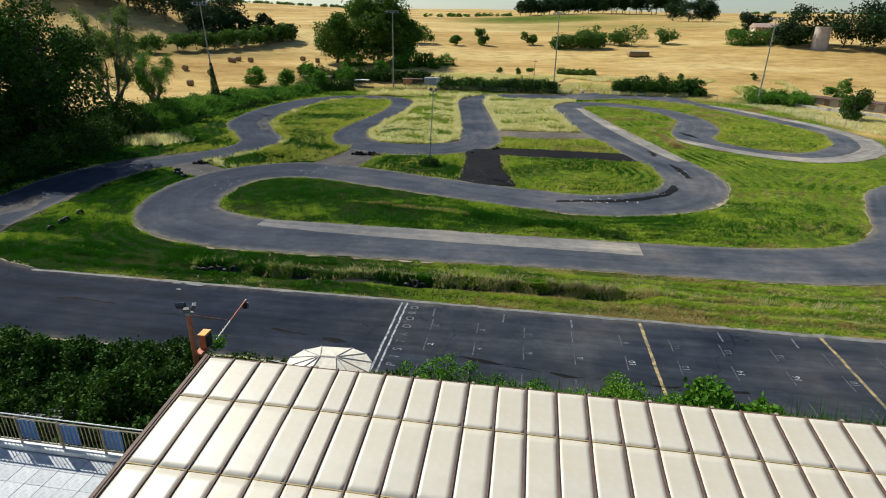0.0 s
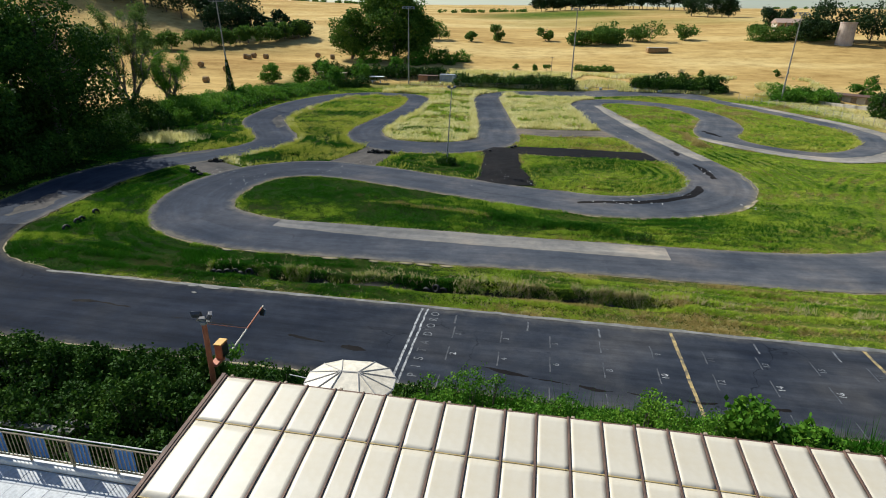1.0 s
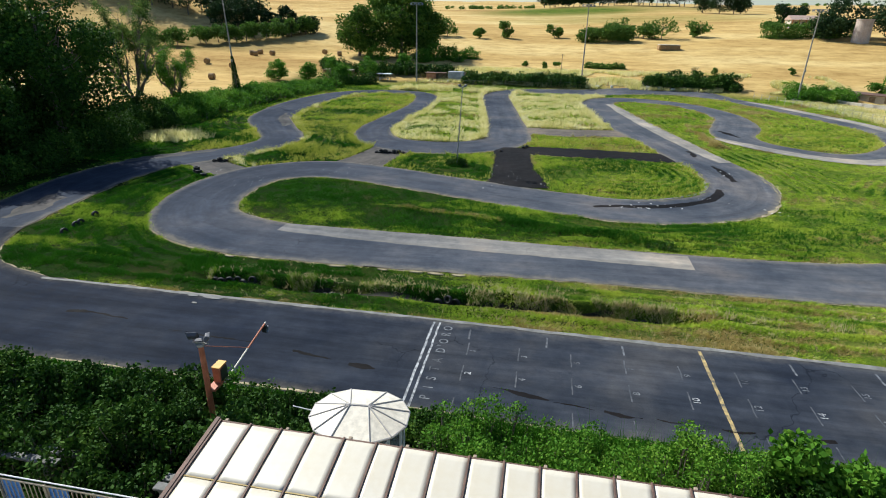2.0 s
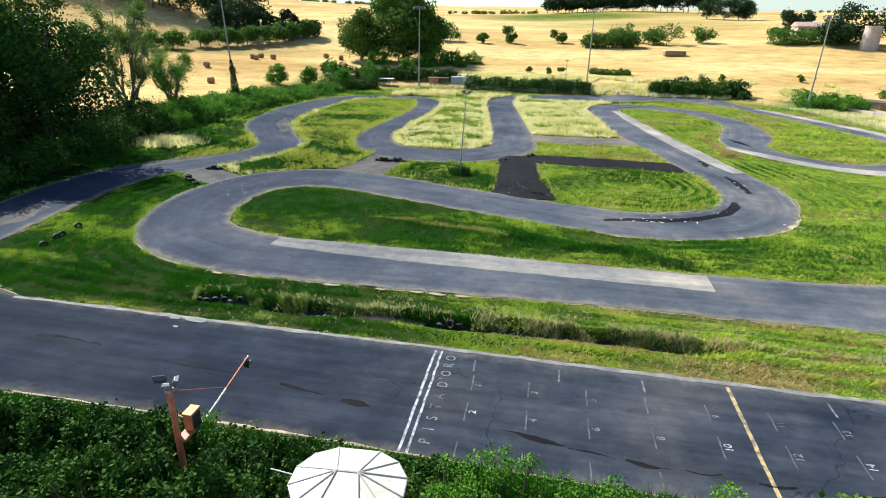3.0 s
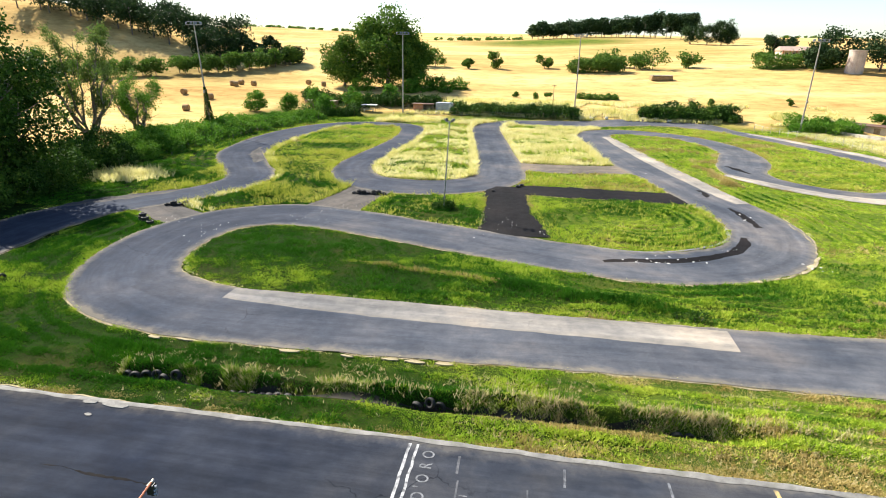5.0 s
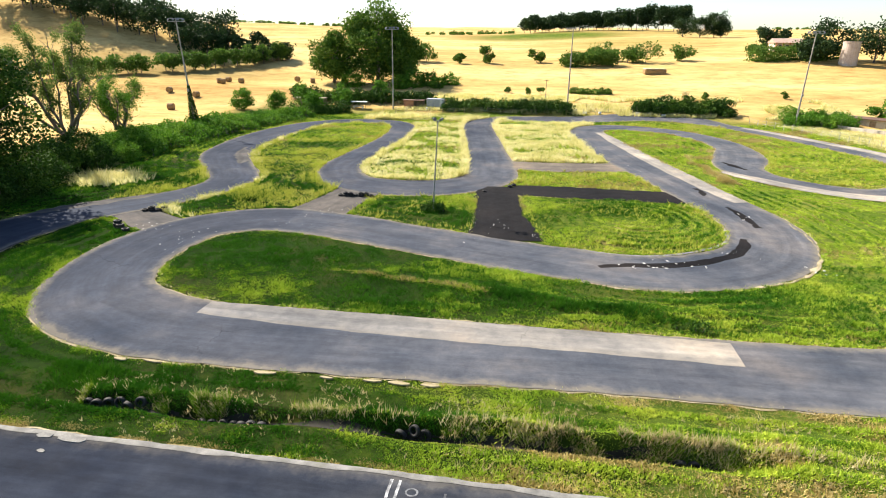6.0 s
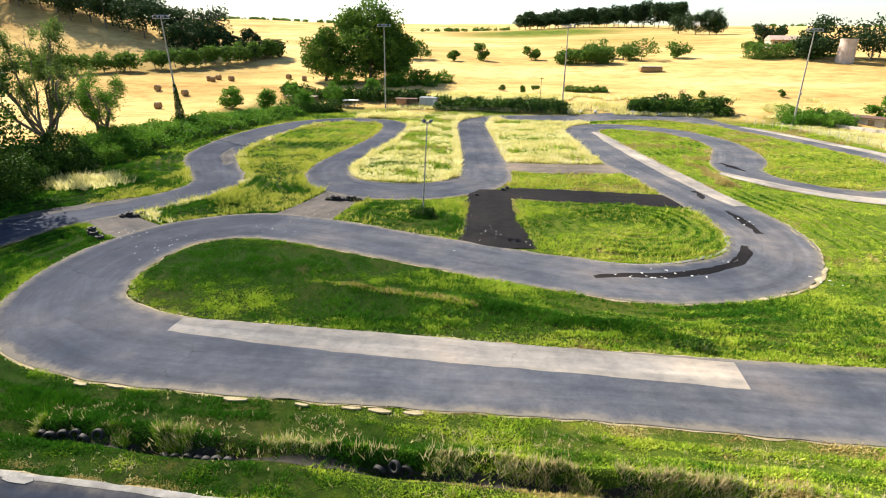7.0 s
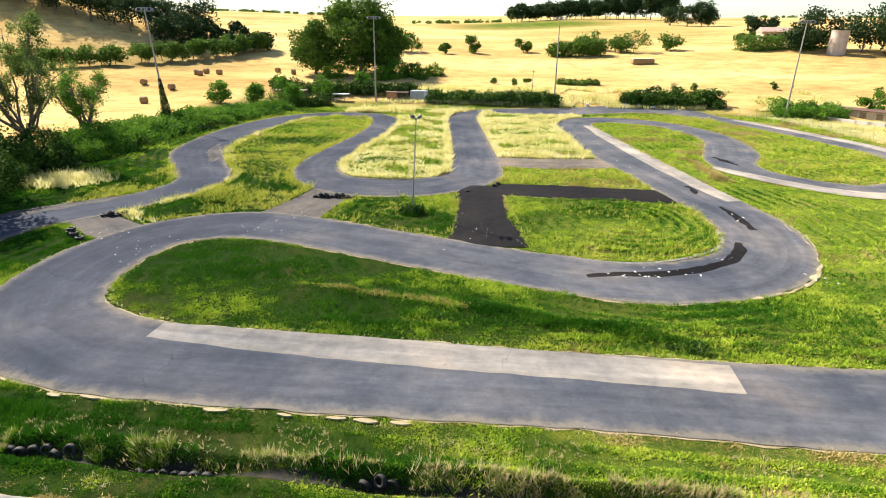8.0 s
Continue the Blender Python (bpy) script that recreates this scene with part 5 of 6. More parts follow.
for r in range(len(ROWS) - 1):
    variants = [sheet_mesh(ROWS[r] - ROWS[r + 1], d) for d in (0.5, 0.9, 1.3, -0.8)]
    for c in range(COLS):
        ob = new("sheet", variants[int(RNG.integers(4))])
        ob.parent = roof
        ob.location = (COL_X[c], ROWS[r], roof_z(ROWS[r]) + RNG.uniform(-0.002, 0.002))
        ob.scale.x = (COL_X[c + 1] - COL_X[c]) / PITCH
for r in range(1, len(ROWS) - 1):
    for c in range(0, COLS, 3):
        bm = boxed(COL_X[c] + 0.03, COL_X[c + 3] - 0.03, ROWS[r] - 0.014, ROWS[r] + 0.014, roof_z(ROWS[r]) + 0.002, roof_z(ROWS[r]) + 0.013)
        part("joint", bm, M_JOINT, roof, "yellowed sealant joint")
bm = bmesh.new()
box(bm, -0.024, 0.024, RY0 + 0.02, RY1 + 0.04, 0, 0.036, 0.006)
for v in bm.verts:
    v.co.z += 0.12 * (v.co.y + 17.5)
me_b = bpy.data.meshes.new("batten")
bm.to_mesh(me_b)
bm.free()
me_b.materials.append(M_RUST)
bm = bmesh.new()
box(bm, -0.04, 0.04, RY1 + 0.02, RY1 + 0.13, -0.1, 0.0, 0.01)
me_e = bpy.data.meshes.new("rafter_end")
bm.to_mesh(me_e)
bm.free()
me_e.materials.append(M_WOOD)
for c in range(COLS + 1):
    ob = new("batten", me_b)
    ob.parent, ob.location = roof, (COL_X[c], 0, 7.0)
    if c % 2 == 0:
        ob = new("rafter_end", me_e)
        ob.parent, ob.location = roof, (COL_X[c] + 0.12, 0, 7.0)
bm = boxed(RX0 - 0.14, RX0 - 0.03, RY0, RY1 + 0.08, -0.2, 0.05, 0.01)
for v in bm.verts:
    v.co.z += roof_z(v.co.y)
part("verge_board", bm, M_RUST, roof, "rusty brown edge flashing")
bm = boxed(RX0, RX1, RY1 - 0.02, RY1 + 0.05, 6.83, 7.0, 0.01)
part("eaves_board", bm, M_RUST, roof, "rusty brown eaves flashing")

# ---- terrace with its railing, beside the pavilion ----
TZ = 3.0
terrace = thing("terrace", -12, -22, 0, 0, "raised terrace with grey paving and a white edge", "terrace", kind="structure")
under(part("body", boxed(-30, -1.3, -29, -17.75, 0.0, TZ - 0.06), M_WALL, terrace), terrace)
under(part("edge", boxed(-30, -1.3, -17.95, -17.62, TZ - 0.02, TZ + 0.16, 0.02), M_WHITE, terrace, "white painted edge beam"), terrace)
slab = bpy.data.meshes.new("paving_slab")
bm = boxed(0.003, 0.597, 0.003, 0.597, -0.06, 0.0, 0.008)
bm.to_mesh(slab)
bm.free()
slab.materials.append(M_DECK)
slab2 = slab.copy()
slab2.materials.clear()
slab2.materials.append(surface("light_paving", (0.46, 0.48, 0.51), (0.64, 0.65, 0.66), 1.1, 10, 0.85))
for i in range(20):
    for j in range(6):
        ob = new("paving_slab", slab if RNG.uniform() < 0.65 else slab2)
        ob.parent = terrace
        ob.matrix_parent_inverse = Matrix.Translation((12, 22, 0))
        ob.location = (-13.4 + 0.6 * i, -18.57 - 0.6 * j, TZ + RNG.uniform(-0.004, 0.004))
rail = thing("railing", -8, -17.78, TZ + 0.16, 0, "ochre steel railing with blue panels on the terrace edge", "railing")
for zz in (0.10, 0.98):
    part("rail", tubed((-12, 0, zz), (6.4, 0, zz), 0.028, 0.028), M_RAIL, rail)
part("rail", tubed((-12, 0.05, 1.06), (6.4, 0.05, 1.06), 0.02, 0.02), M_WHITE, rail, "pale upper rail")
me_p = bpy.data.meshes.new("baluster")
bm = tubed((0, 0, 0.1), (0, 0, 0.98), 0.014, 0.014, 6)
bm.to_mesh(me_p)
bm.free()
me_p.materials.append(M_RAIL)
for k in range(126):
    ob = new("baluster", me_p)
    ob.parent, ob.location = rail, (-12 + 0.146 * k, 0, 0)
for k in range(12):
    x = -11.2 + 1.5 * k
    part("panel", boxed(x, x + 0.62, 0.03, 0.05, 0.16, 0.9, 0.004), M_BLUE, rail, "blue sheet panel")
    for q in range(5):
        part("slat", boxed(x + 0.06 + 0.12 * q, x + 0.085 + 0.12 * q, 0.05, 0.062, 0.16, 0.9), M_BLUE, rail, "blue slat")
    part("post", boxed(x - 0.05, x - 0.005, -0.03, 0.03, 0, 1.02, 0.004), M_RAIL, rail)
# old concrete benches in the undergrowth
for x0, x1, y, z in ((-16.5, -10.6, -13.6, 0.75), (-16.0, -11.0, -14.3, 1.0), (-6.6, -3.4, -14.4, 1.3), (-6.4, -3.2, -15.1, 1.65)):
    e = thing("concrete_step", (x0 + x1) / 2, y, 0, 0, "weathered grey concrete step in the undergrowth", "step", "old stand steps")
    part("tread", boxed(x0 - (x0 + x1) / 2, x1 - (x0 + x1) / 2, -0.16, 0.16, z - 0.1, z, 0.015), M_KERB, e)
    for q in (-0.8, 0.8):
        part("support", boxed(q * (x1 - x0) / 2 - 0.12, q * (x1 - x0) / 2 + 0.12, -0.14, 0.14, 0, z - 0.1), M_KERB, e)

# ---- control booth with a faceted roof ----
BX, BY = 0.2, -13.55
booth = thing("control_booth", BX, BY, 0, 4, "twelve-sided glazed booth with a cream faceted roof", "booth")
part("base", boxed(-1.1, 1.1, -0.8, 0.8, 0, 2.0, 0.02), M_WALL, booth)
N_F = 12


def ring(k, sx, sy, z, shift=0.26):
    a = 2 * math.pi * (k + 0.5) / N_F
    return Vector((math.cos(a) * sx + (shift if math.cos(a) > 0 else -shift), math.sin(a) * sy, z))


floor_bm = bmesh.new()
lo = [floor_bm.verts.new(ring(k, 1.16, 1.04, 1.96)) for k in range(N_F)]
hi = [floor_bm.verts.new(ring(k, 1.16, 1.04, 2.06)) for k in range(N_F)]
floor_bm.faces.new(lo[::-1])
floor_bm.faces.new(hi)
for k in range(N_F):
    floor_bm.faces.new((lo[k], lo[(k + 1) % N_F], hi[(k + 1) % N_F], hi[k]))
part("platform", floor_bm, M_KERB, booth)


def slab_of(points, thick):
    """A thin plate over a flat polygon, with its thickness downwards."""
    bm = bmesh.new()
    up = [bm.verts.new(p) for p in points]
    dn = [bm.verts.new(Vector(p) - Vector((0, 0, thick))) for p in points]
    bm.faces.new(up)
    bm.faces.new(dn[::-1])
    for i in range(len(points)):
        j = (i + 1) % len(points)
        bm.faces.new((up[j], up[i], dn[i], dn[j]))
    return bm


def plate(points, thick):
    """An upright plate over a quad, thickened along its normal."""
    p = [Vector(q) for q in points]
    nrm = (p[1] - p[0]).cross(p[3] - p[0]).normalized() * thick
    bm = bmesh.new()
    a = [bm.verts.new(q) for q in p]
    b = [bm.verts.new(q - nrm) for q in p]
    bm.faces.new(a)
    bm.faces.new(b[::-1])
    for i in range(4):
        j = (i + 1) % 4
        bm.faces.new((a[j], a[i], b[i], b[j]))
    return bm


for k in range(N_F):
    k2 = (k + 1) % N_F
    a, b = ring(k, 1.12, 1.0, 2.06), ring(k2, 1.12, 1.0, 2.06)
    up = Vector((0, 0, 1))
    part("post", boxed(-0.04, 0.04, -0.04, 0.04, 0, 2.3, 0.006), M_FRAME, booth).location = a
    part("lower_panel", plate([a, b, b + up * 0.95, a + up * 0.95], 0.03), M_BLUE, booth, "blue lower panel")
    pane = part("pane", plate([a + up * 0.97, b + up * 0.97, b + up * 2.2, a + up * 2.2], 0.008), M_PANE, booth, "clear glass pane")
    part("sill", tubed(a + up * 0.96, b + up * 0.96, 0.025, 0.025, 6), M_WHITE, booth, "white sill")
part("roller_blind", plate([ring(10, 1.06, 0.95, 3.1), ring(11, 1.06, 0.95, 3.1), ring(11, 1.06, 0.95, 3.9), ring(10, 1.06, 0.95, 3.9)], 0.01), M_CREAM, booth, "cream window blind")
roof_b = part("roof", tubed((-0.3, 0, 4.70), (0.3, 0, 4.70), 0.045, 0.045), M_TRIM, booth, "cream faceted roof with grey ridge strips")
for k in range(N_F):
    k2 = (k + 1) % N_F
    a, b = ring(k, 1.32, 1.24, 4.36), ring(k2, 1.32, 1.24, 4.36)
    ca, cb = Vector((math.copysign(0.29, a.x), 0, 4.72)), Vector((math.copysign(0.29, b.x), 0, 4.72))
    pts = [a, b, cb] if (ca - cb).length < 0.01 else [a, b, cb, ca]
    part("facet", slab_of(pts, 0.02), M_CREAM, roof_b)
    part("ridge_strip", tubed(a + Vector((0, 0, 0.012)), ca + Vector((0, 0, 0.012)), 0.022, 0.022, 6), M_TRIM, roof_b, "grey ridge strip")
    part("fascia", tubed(a - Vector((0, 0, 0.03)), b - Vector((0, 0, 0.03)), 0.035, 0.035, 6), M_TRIM, roof_b, "grey eaves strip")
part("bracket", tubed((-1.2, 0.2, 4.1), (-2.3, 0.3, 4.2), 0.018, 0.018, 6), M_WHITE, booth, "white aerial rod")
part("strut", tubed((1.05, -0.7, 2.4), (1.05, -0.95, 4.2), 0.03, 0.03, 6), M_WHITE, booth, "white leaning strut")
part("strut", tubed((0.4, -1.1, 2.4), (0.35, -1.1, 4.2), 0.03, 0.03, 6), M_WHITE, booth, "white leaning strut")

# ---- start light gantry ----
gan = thing("start_light_gantry", -6.62, -11.4, 0, 0, "orange steel post with a swung-out arm of start lights", "gantry")
part("post", tubed((0, 0, 0), (0, 0, 4.62), 0.12, 0.10, 12), M_ORANGE, gan)
part("post_cap", tubed((0, 0, 4.62), (0, 0, 4.72), 0.14, 0.14, 12), M_STEEL, gan)


def floodlight(parent, x, y, z, yaw, tilt, s=0.34):
    m = pose(x, y, z, tilt, 0, yaw)
    bm = bmesh.new()
    box(bm, -s / 2, s / 2, -0.09, 0.05, -s * 0.36, s * 0.36, 0.02)
    for v in bm.verts:
        if v.co.y < -0.05:
            v.co.x *= 0.7
            v.co.z *= 0.7
    ob = part("floodlight", bm, M_DARK, parent, "grey floodlight head")
    ob.matrix_basis = m
    part("lens", boxed(-s * 0.43, s * 0.43, 0.052, 0.064, -s * 0.3, s * 0.3, 0.004), M_LENS, ob, "pale glass lens")
    part("bracket", tubed((0, -0.02, -s * 0.36), (0, -0.06, -s * 0.36 - 0.14), 0.02, 0.02, 6), M_STEEL, ob)


floodlight(gan, -0.32, 0.05, 4.98, 20, 25, 0.44)
floodlight(gan, 0.24, 0.1, 4.96, -60, -30, 0.4)
floodlight(gan, 0.05, -0.12, 4.9, 200, -40, 0.3)
part("crossbar", tubed((-0.34, 0.03, 4.72), (0.3, 0.06, 4.72), 0.03, 0.03, 6), M_STEEL, gan)
part("signal_box", boxed(0.02, 0.34, 0.35, 0.85, 2.75, 3.4, 0.02), M_ORANGE, gan, "orange signal box")
part("box_top", boxed(0.0, 0.36, 0.33, 0.87, 3.405, 3.45, 0.01), M_AMBER, gan, "amber top plate")
part("display", boxed(0.342, 0.37, 0.4, 0.8, 2.82, 3.34, 0.005), M_BLACK, gan, "black display panel")
part("foot_bracket", boxed(-0.05, 0.3, -0.05, 0.6, 2.62, 2.74, 0.01), M_ORANGE, gan)
arm_a, arm_b = Vector((0.35, 0.7, 2.7)), Vector((0.0, 4.55, 2.95))
mid = arm_a.lerp(arm_b, 0.52)
part("arm", tubed(arm_a, mid, 0.036, 0.036, 8), M_CREAM, gan, "cream striped arm section")
part("arm", tubed(mid, arm_b, 0.036, 0.036, 8), M_ORANGE, gan, "red arm section")
part("tip", tubed(arm_b, arm_b + Vector((-0.02, 0.12, 0.01)), 0.038, 0.038, 8), M_CREAM, gan, "white arm tip")
part("stay_wire", tubed((0.05, 0.05, 4.6), mid + Vector((0, 0, 0.04)), 0.012, 0.012, 6), M_ORANGE, gan, "orange stay wire")
sig = part("signal_head", boxed(-0.12, 0.12, 4.42, 4.62, 2.55, 2.92, 0.02), M_BLACK, gan, "black start light head")
for q in range(3):
    part("lamp", tubed((0.13, 4.45 + 0.03 * q, 2.63 + 0.11 * q), (0.2, 4.45 + 0.03 * q, 2.63 + 0.11 * q), 0.05, 0.05, 10), M_LENS, sig, "pale lamp lens")
# creeper on the foot of the arm
tagged(part("creeper", leaf_mesh("creeper", np.array([-6.1, -10.5, 2.7]) + RNG.normal(size=(260, 3)) * np.array([0.14, 0.25, 0.14]), 0.1), M_LEAF2), "green creeper on the gantry arm", "creeper", kind="stuff")


# ---- light poles ----
def light_pole(x, y, h, lean, label, ivy=False, arm_w=1.6):
    e = thing("light_pole", x, y, float(land(x, y)), 0, label, "light pole", "tall light poles")
    top = Vector((lean[0], lean[1], h))
    part("pole", tubed((0, 0, -0.3), top, 0.20, 0.10, 10), M_POLE, e)
    part("crossarm", boxed(top.x - arm_w, top.x + arm_w, top.y - 0.06, top.y + 0.06, h - 0.16, h - 0.04), M_STEEL, e)
    part("crossarm", boxed(top.x - arm_w * 0.8, top.x + arm_w * 0.8, top.y - 0.06, top.y + 0.06, h + 0.35, h + 0.45), M_STEEL, e)
    part("mast_top", tubed((top.x, top.y, h - 0.2), (top.x, top.y, h + 0.5), 0.07, 0.07, 8), M_STEEL, e)
    for q in range(4):
        floodlight(e, top.x - arm_w + 0.2 + q * (arm_w * 2 - 0.4) / 3, top.y - 0.1, h + 0.18, 180 + 25 * (q - 1.5), 25, 0.5)
    part("junction_box", boxed(lean[0] * 0.35 - 0.18, lean[0] * 0.35 + 0.18, -0.4, -0.12, h * 0.34, h * 0.34 + 0.5, 0.02), M_STEEL, e)
    if ivy:
        k = 2600
        zz = RNG.uniform(0, 1, k) ** 1.6 * h * 0.4
        rr = 0.2 + 0.9 * (1 - zz / (h * 0.4)) * RNG.uniform(0.2, 1, k)
        an = RNG.uniform(0, 6.283, k)
        p = np.stack([np.cos(an) * rr + zz / h * lean[0], np.sin(an) * rr, zz], 1)
        part("ivy", leaf_mesh("ivy", p, 0.2), M_LEAF, e, "dark ivy climbing the pole")
    return e


light_pole(-57.2, 80, 18.2, (-0.9, 0, 0), "tall grey floodlight pole wrapped in ivy at its foot", True)
light_pole(-28.5, 118, 18.2, (0.1, 0, 0), "tall grey floodlight pole behind the sheds")
light_pole(13.6, 128, 17.0, (-0.1, 0, 0), "tall grey floodlight pole at the field edge")
light_pole(60.1, 112, 18.6, (0.1, 0, 0), "tall grey floodlight pole beside the outer fence")
lamp = thing("infield_lamp", -4.65, 36, 0, 0, "slender infield lamp post with four floodlights", "lamp post")
part("pole", tubed((0, 0, -0.2), (0.45, 0, 8.9), 0.075, 0.05, 8), M_STEEL, lamp)
part("collar", tubed((0.44, 0, 8.8), (0.45, 0, 9.0), 0.12, 0.12, 10), M_STEEL, lamp)
for q, an in enumerate((35, 145, 215, 325)):
    floodlight(lamp, 0.45 + 0.42 * math.cos(radians(an)), 0.42 * math.sin(radians(an)), 9.1, an - 90, -35, 0.42)
    part("arm", tubed((0.45, 0, 8.92), (0.45 + 0.4 * math.cos(radians(an)), 0.4 * math.sin(radians(an)), 8.95), 0.025, 0.025, 6), M_STEEL, lamp)
hedge("shrub", [(-4.7, 35.9, 0.7, 0.4), (-4.0, 36.2, 0.5, 0.3), (-5.4, 35.8, 0.5, 0.25)], 1800, 0.13, M_LEAF, "dark weeds round the foot of the lamp post", "shrub")
hedge("shrub", [(14.6, 14.4, 0.35, 0.3), (15.2, 14.3, 0.4, 0.3), (13.8, 14.5, 0.3, 0.2)], 700, 0.09, M_LEAF, "small dark weed clump on the lawn", "shrub")
e = thing("small_lamp_post", 8.2, 131, float(land(8.2, 131)), 0, "short wooden pole at the field edge", "pole")
part("pole", tubed((0, 0, -0.2), (0, 0, 5.2), 0.09, 0.06, 8), M_WOOD, e)
part("crossarm", boxed(-0.6, 0.6, -0.04, 0.04, 4.9, 5.0), M_WOOD, e)


# ---- tyres ----
def tyre_mesh(r=0.29, w=0.21):
    bm = bmesh.new()
    prof = [(r * 0.52, -w * 0.42), (r * 0.80, -w * 0.5), (r * 0.96, -w * 0.42), (r, -w * 0.25), (r, w * 0.25), (r * 0.96, w * 0.42), (r * 0.80, w * 0.5), (r * 0.52, w * 0.42), (r * 0.60, 0)]
    n = 18
    rows = [[bm.verts.new((math.cos(2 * math.pi * i / n) * a, math.sin(2 * math.pi * i / n) * a, b)) for a, b in prof] for i in range(n)]
    for i in range(n):
        for j in range(len(prof)):
            k = (j + 1) % len(prof)
            bm.faces.new((rows[i][j], rows[(i + 1) % n][j], rows[(i + 1) % n][k], rows[i][k]))
    me = bpy.data.meshes.new("tyre")
    bm.to_mesh(me)
    bm.free()
    me.shade_smooth()
    me.materials.append(M_RUBBER)
    return me


TYRE = tyre_mesh()


def tyre(x, y, z, rx=0, rz=0, label="worn black tyre lying on the asphalt", group="loose tyres", s=1.0):
    ob = new("tyre", TYRE)
    ob.matrix_basis = pose(x, y, z, rx, 0, rz) @ Matrix.Scale(s, 4)
    return tagged(ob, label, "tyre", group)


for k in range(7):
    for q in range(2 if k % 3 else 1):
        tyre(-15.6 + 0.56 * k, 40.05 + RNG.normal() * 0.05 + 0.05 * k, 0.15 + 0.22 * q, 0, RNG.uniform(0, 360), "worn black tyre in a row across the link", "tyre row across the link", 1.0)
for k in range(4):
    for q in range(1 + k % 2):
        tyre(-32.6 + 0.6 * k, 30.9 + 0.15 * k, 0.15 + 0.22 * q, 0, RNG.uniform(0, 360), "worn black tyre beside the bend", "tyres beside the bend", 1.05)
for k, (x, y, z) in enumerate(((-31.5, 25.6, 0.16), (-31.5, 25.6, 0.40), (-31.45, 25.65, 0.64), (-31.0, 25.3, 0.16), (-31.0, 25.3, 0.40), (-30.3, 25.0, 0.16))):
    tyre(x, y, z, 0, 40 * k, "worn black tyre stacked on the grass tip", "tyre stack on the grass tip", 1.15)
tyre(2.6, 47.6, 0.14, 0, 10), tyre(3.0, 48.4, 0.14, 0, 70), tyre(-0.2, 44.8, 0.12, 0, 0, s=0.8)
for x0, x1, yy in ((-15.3, -12.4, 2.6), (-9.6, -6.2, 2.5), (-0.4, 0.7, 2.85), (11.3, 12.1, 2.95)):
    x = x0
    while x < x1:
        y = yy + 0.1 * math.sin(x * 1.3) + RNG.normal() * 0.05
        tyre(x, y, float(land(x, y)) + 0.05 + RNG.normal() * 0.04, 90 + RNG.normal() * 12, RNG.normal() * 16, "half-buried black tyre in the overgrown row", "half-buried tyre row", 0.95)
        x += RNG.uniform(0.42, 0.62)
for x, y in ((-30.9, 7.2), (-31.1, 8.6), (-31.2, 9.2), (-31.4, 11.0)):
    tyre(x, y, float(land(x, y)) + 0.04, 82, 80, "half-buried black tyre in the lawn", "half-buried tyre row", 1.1)

# ---- sheds and fences behind the track ----
def gz(x, y):
    return float(land(x, y))


e = thing("bench_shelter", -37, 118, gz(-37, 118), 0, "small white shelter with a flat roof", "shelter")
part("roof", boxed(-1.9, 1.9, -0.9, 0.9, 1.5, 1.66, 0.03), M_WHITE, e, "white flat roof")
for sx in (-1.7, 1.7):
    for sy in (-0.7, 0.7):
        part("post", tubed((sx, sy, 0), (sx, sy, 1.5), 0.05, 0.05, 6), M_WOOD, e)
part("bench", boxed(-1.6, 1.2, -0.5, 0.1, 0.45, 0.55, 0.01), M_WHITE, e, "white bench seat")
part("support", boxed(-1.4, -1.2, -0.45, 0.05, 0, 0.45), M_WHITE, e)
part("support", boxed(0.8, 1.0, -0.45, 0.05, 0, 0.45), M_WHITE, e)
e = thing("brick_shed", -24, 119.5, gz(-24, 119.5) - 0.3, 0, "low terracotta block shed with a dark open side", "shed")
part("wall", boxed(-2.2, 0.3, -0.1, 0.1, 0, 2.1, 0.01), M_BRICK, e, "terracotta block wall")
part("wall", boxed(-2.2, -2.0, 0.1, 2.4, 0, 2.1, 0.01), M_BRICK, e, "terracotta block wall")
part("wall", boxed(-2.0, 2.6, 2.3, 2.45, 0, 2.1, 0.01), M_WOOD, e, "dark plank wall")
part("roof", boxed(-2.5, 2.8, -0.4, 2.7, 2.1, 2.2, 0.01), M_RUST, e, "rusty sheet roof")
part("post", boxed(1.2, 1.34, -0.08, 0.08, 0, 2.1), M_WOOD, e)
e = thing("site_container", -18.4, 120.6, gz(-18.4, 120.6) - 0.2, -3, "grey corrugated metal container", "container")
bm = boxed(-2.1, 2.1, -1.1, 1.1, 0.05, 2.3, 0.02)
part("body", bm, M_CORRUGATED, e)
for q in range(20):
    part("rib", boxed(-2.0 + 0.2 * q, -1.9 + 0.2 * q, -1.13, -1.1, 0.12, 2.22), M_CORRUGATED, e)
part("door", boxed(1.2, 1.9, -1.16, -1.13, 0.15, 2.1, 0.005), M_WHITE, e, "pale door leaf")
e = thing("open_shed", -50, 119, gz(-50, 119), 0, "low dark open shed under brambles", "shed")
part("roof", boxed(-4, 4, -1.2, 1.6, 1.9, 2.02, 0.01), M_WOOD, e, "dark plank roof")
for sx in (-3.8, 0, 3.8):
    part("post", tubed((sx, -1.1, 0), (sx, -1.1, 1.9), 0.07, 0.07, 6), M_WOOD, e)
part("wall", boxed(-3.9, 3.9, 1.4, 1.5, 0, 1.9), M_WOOD, e, "dark plank wall")
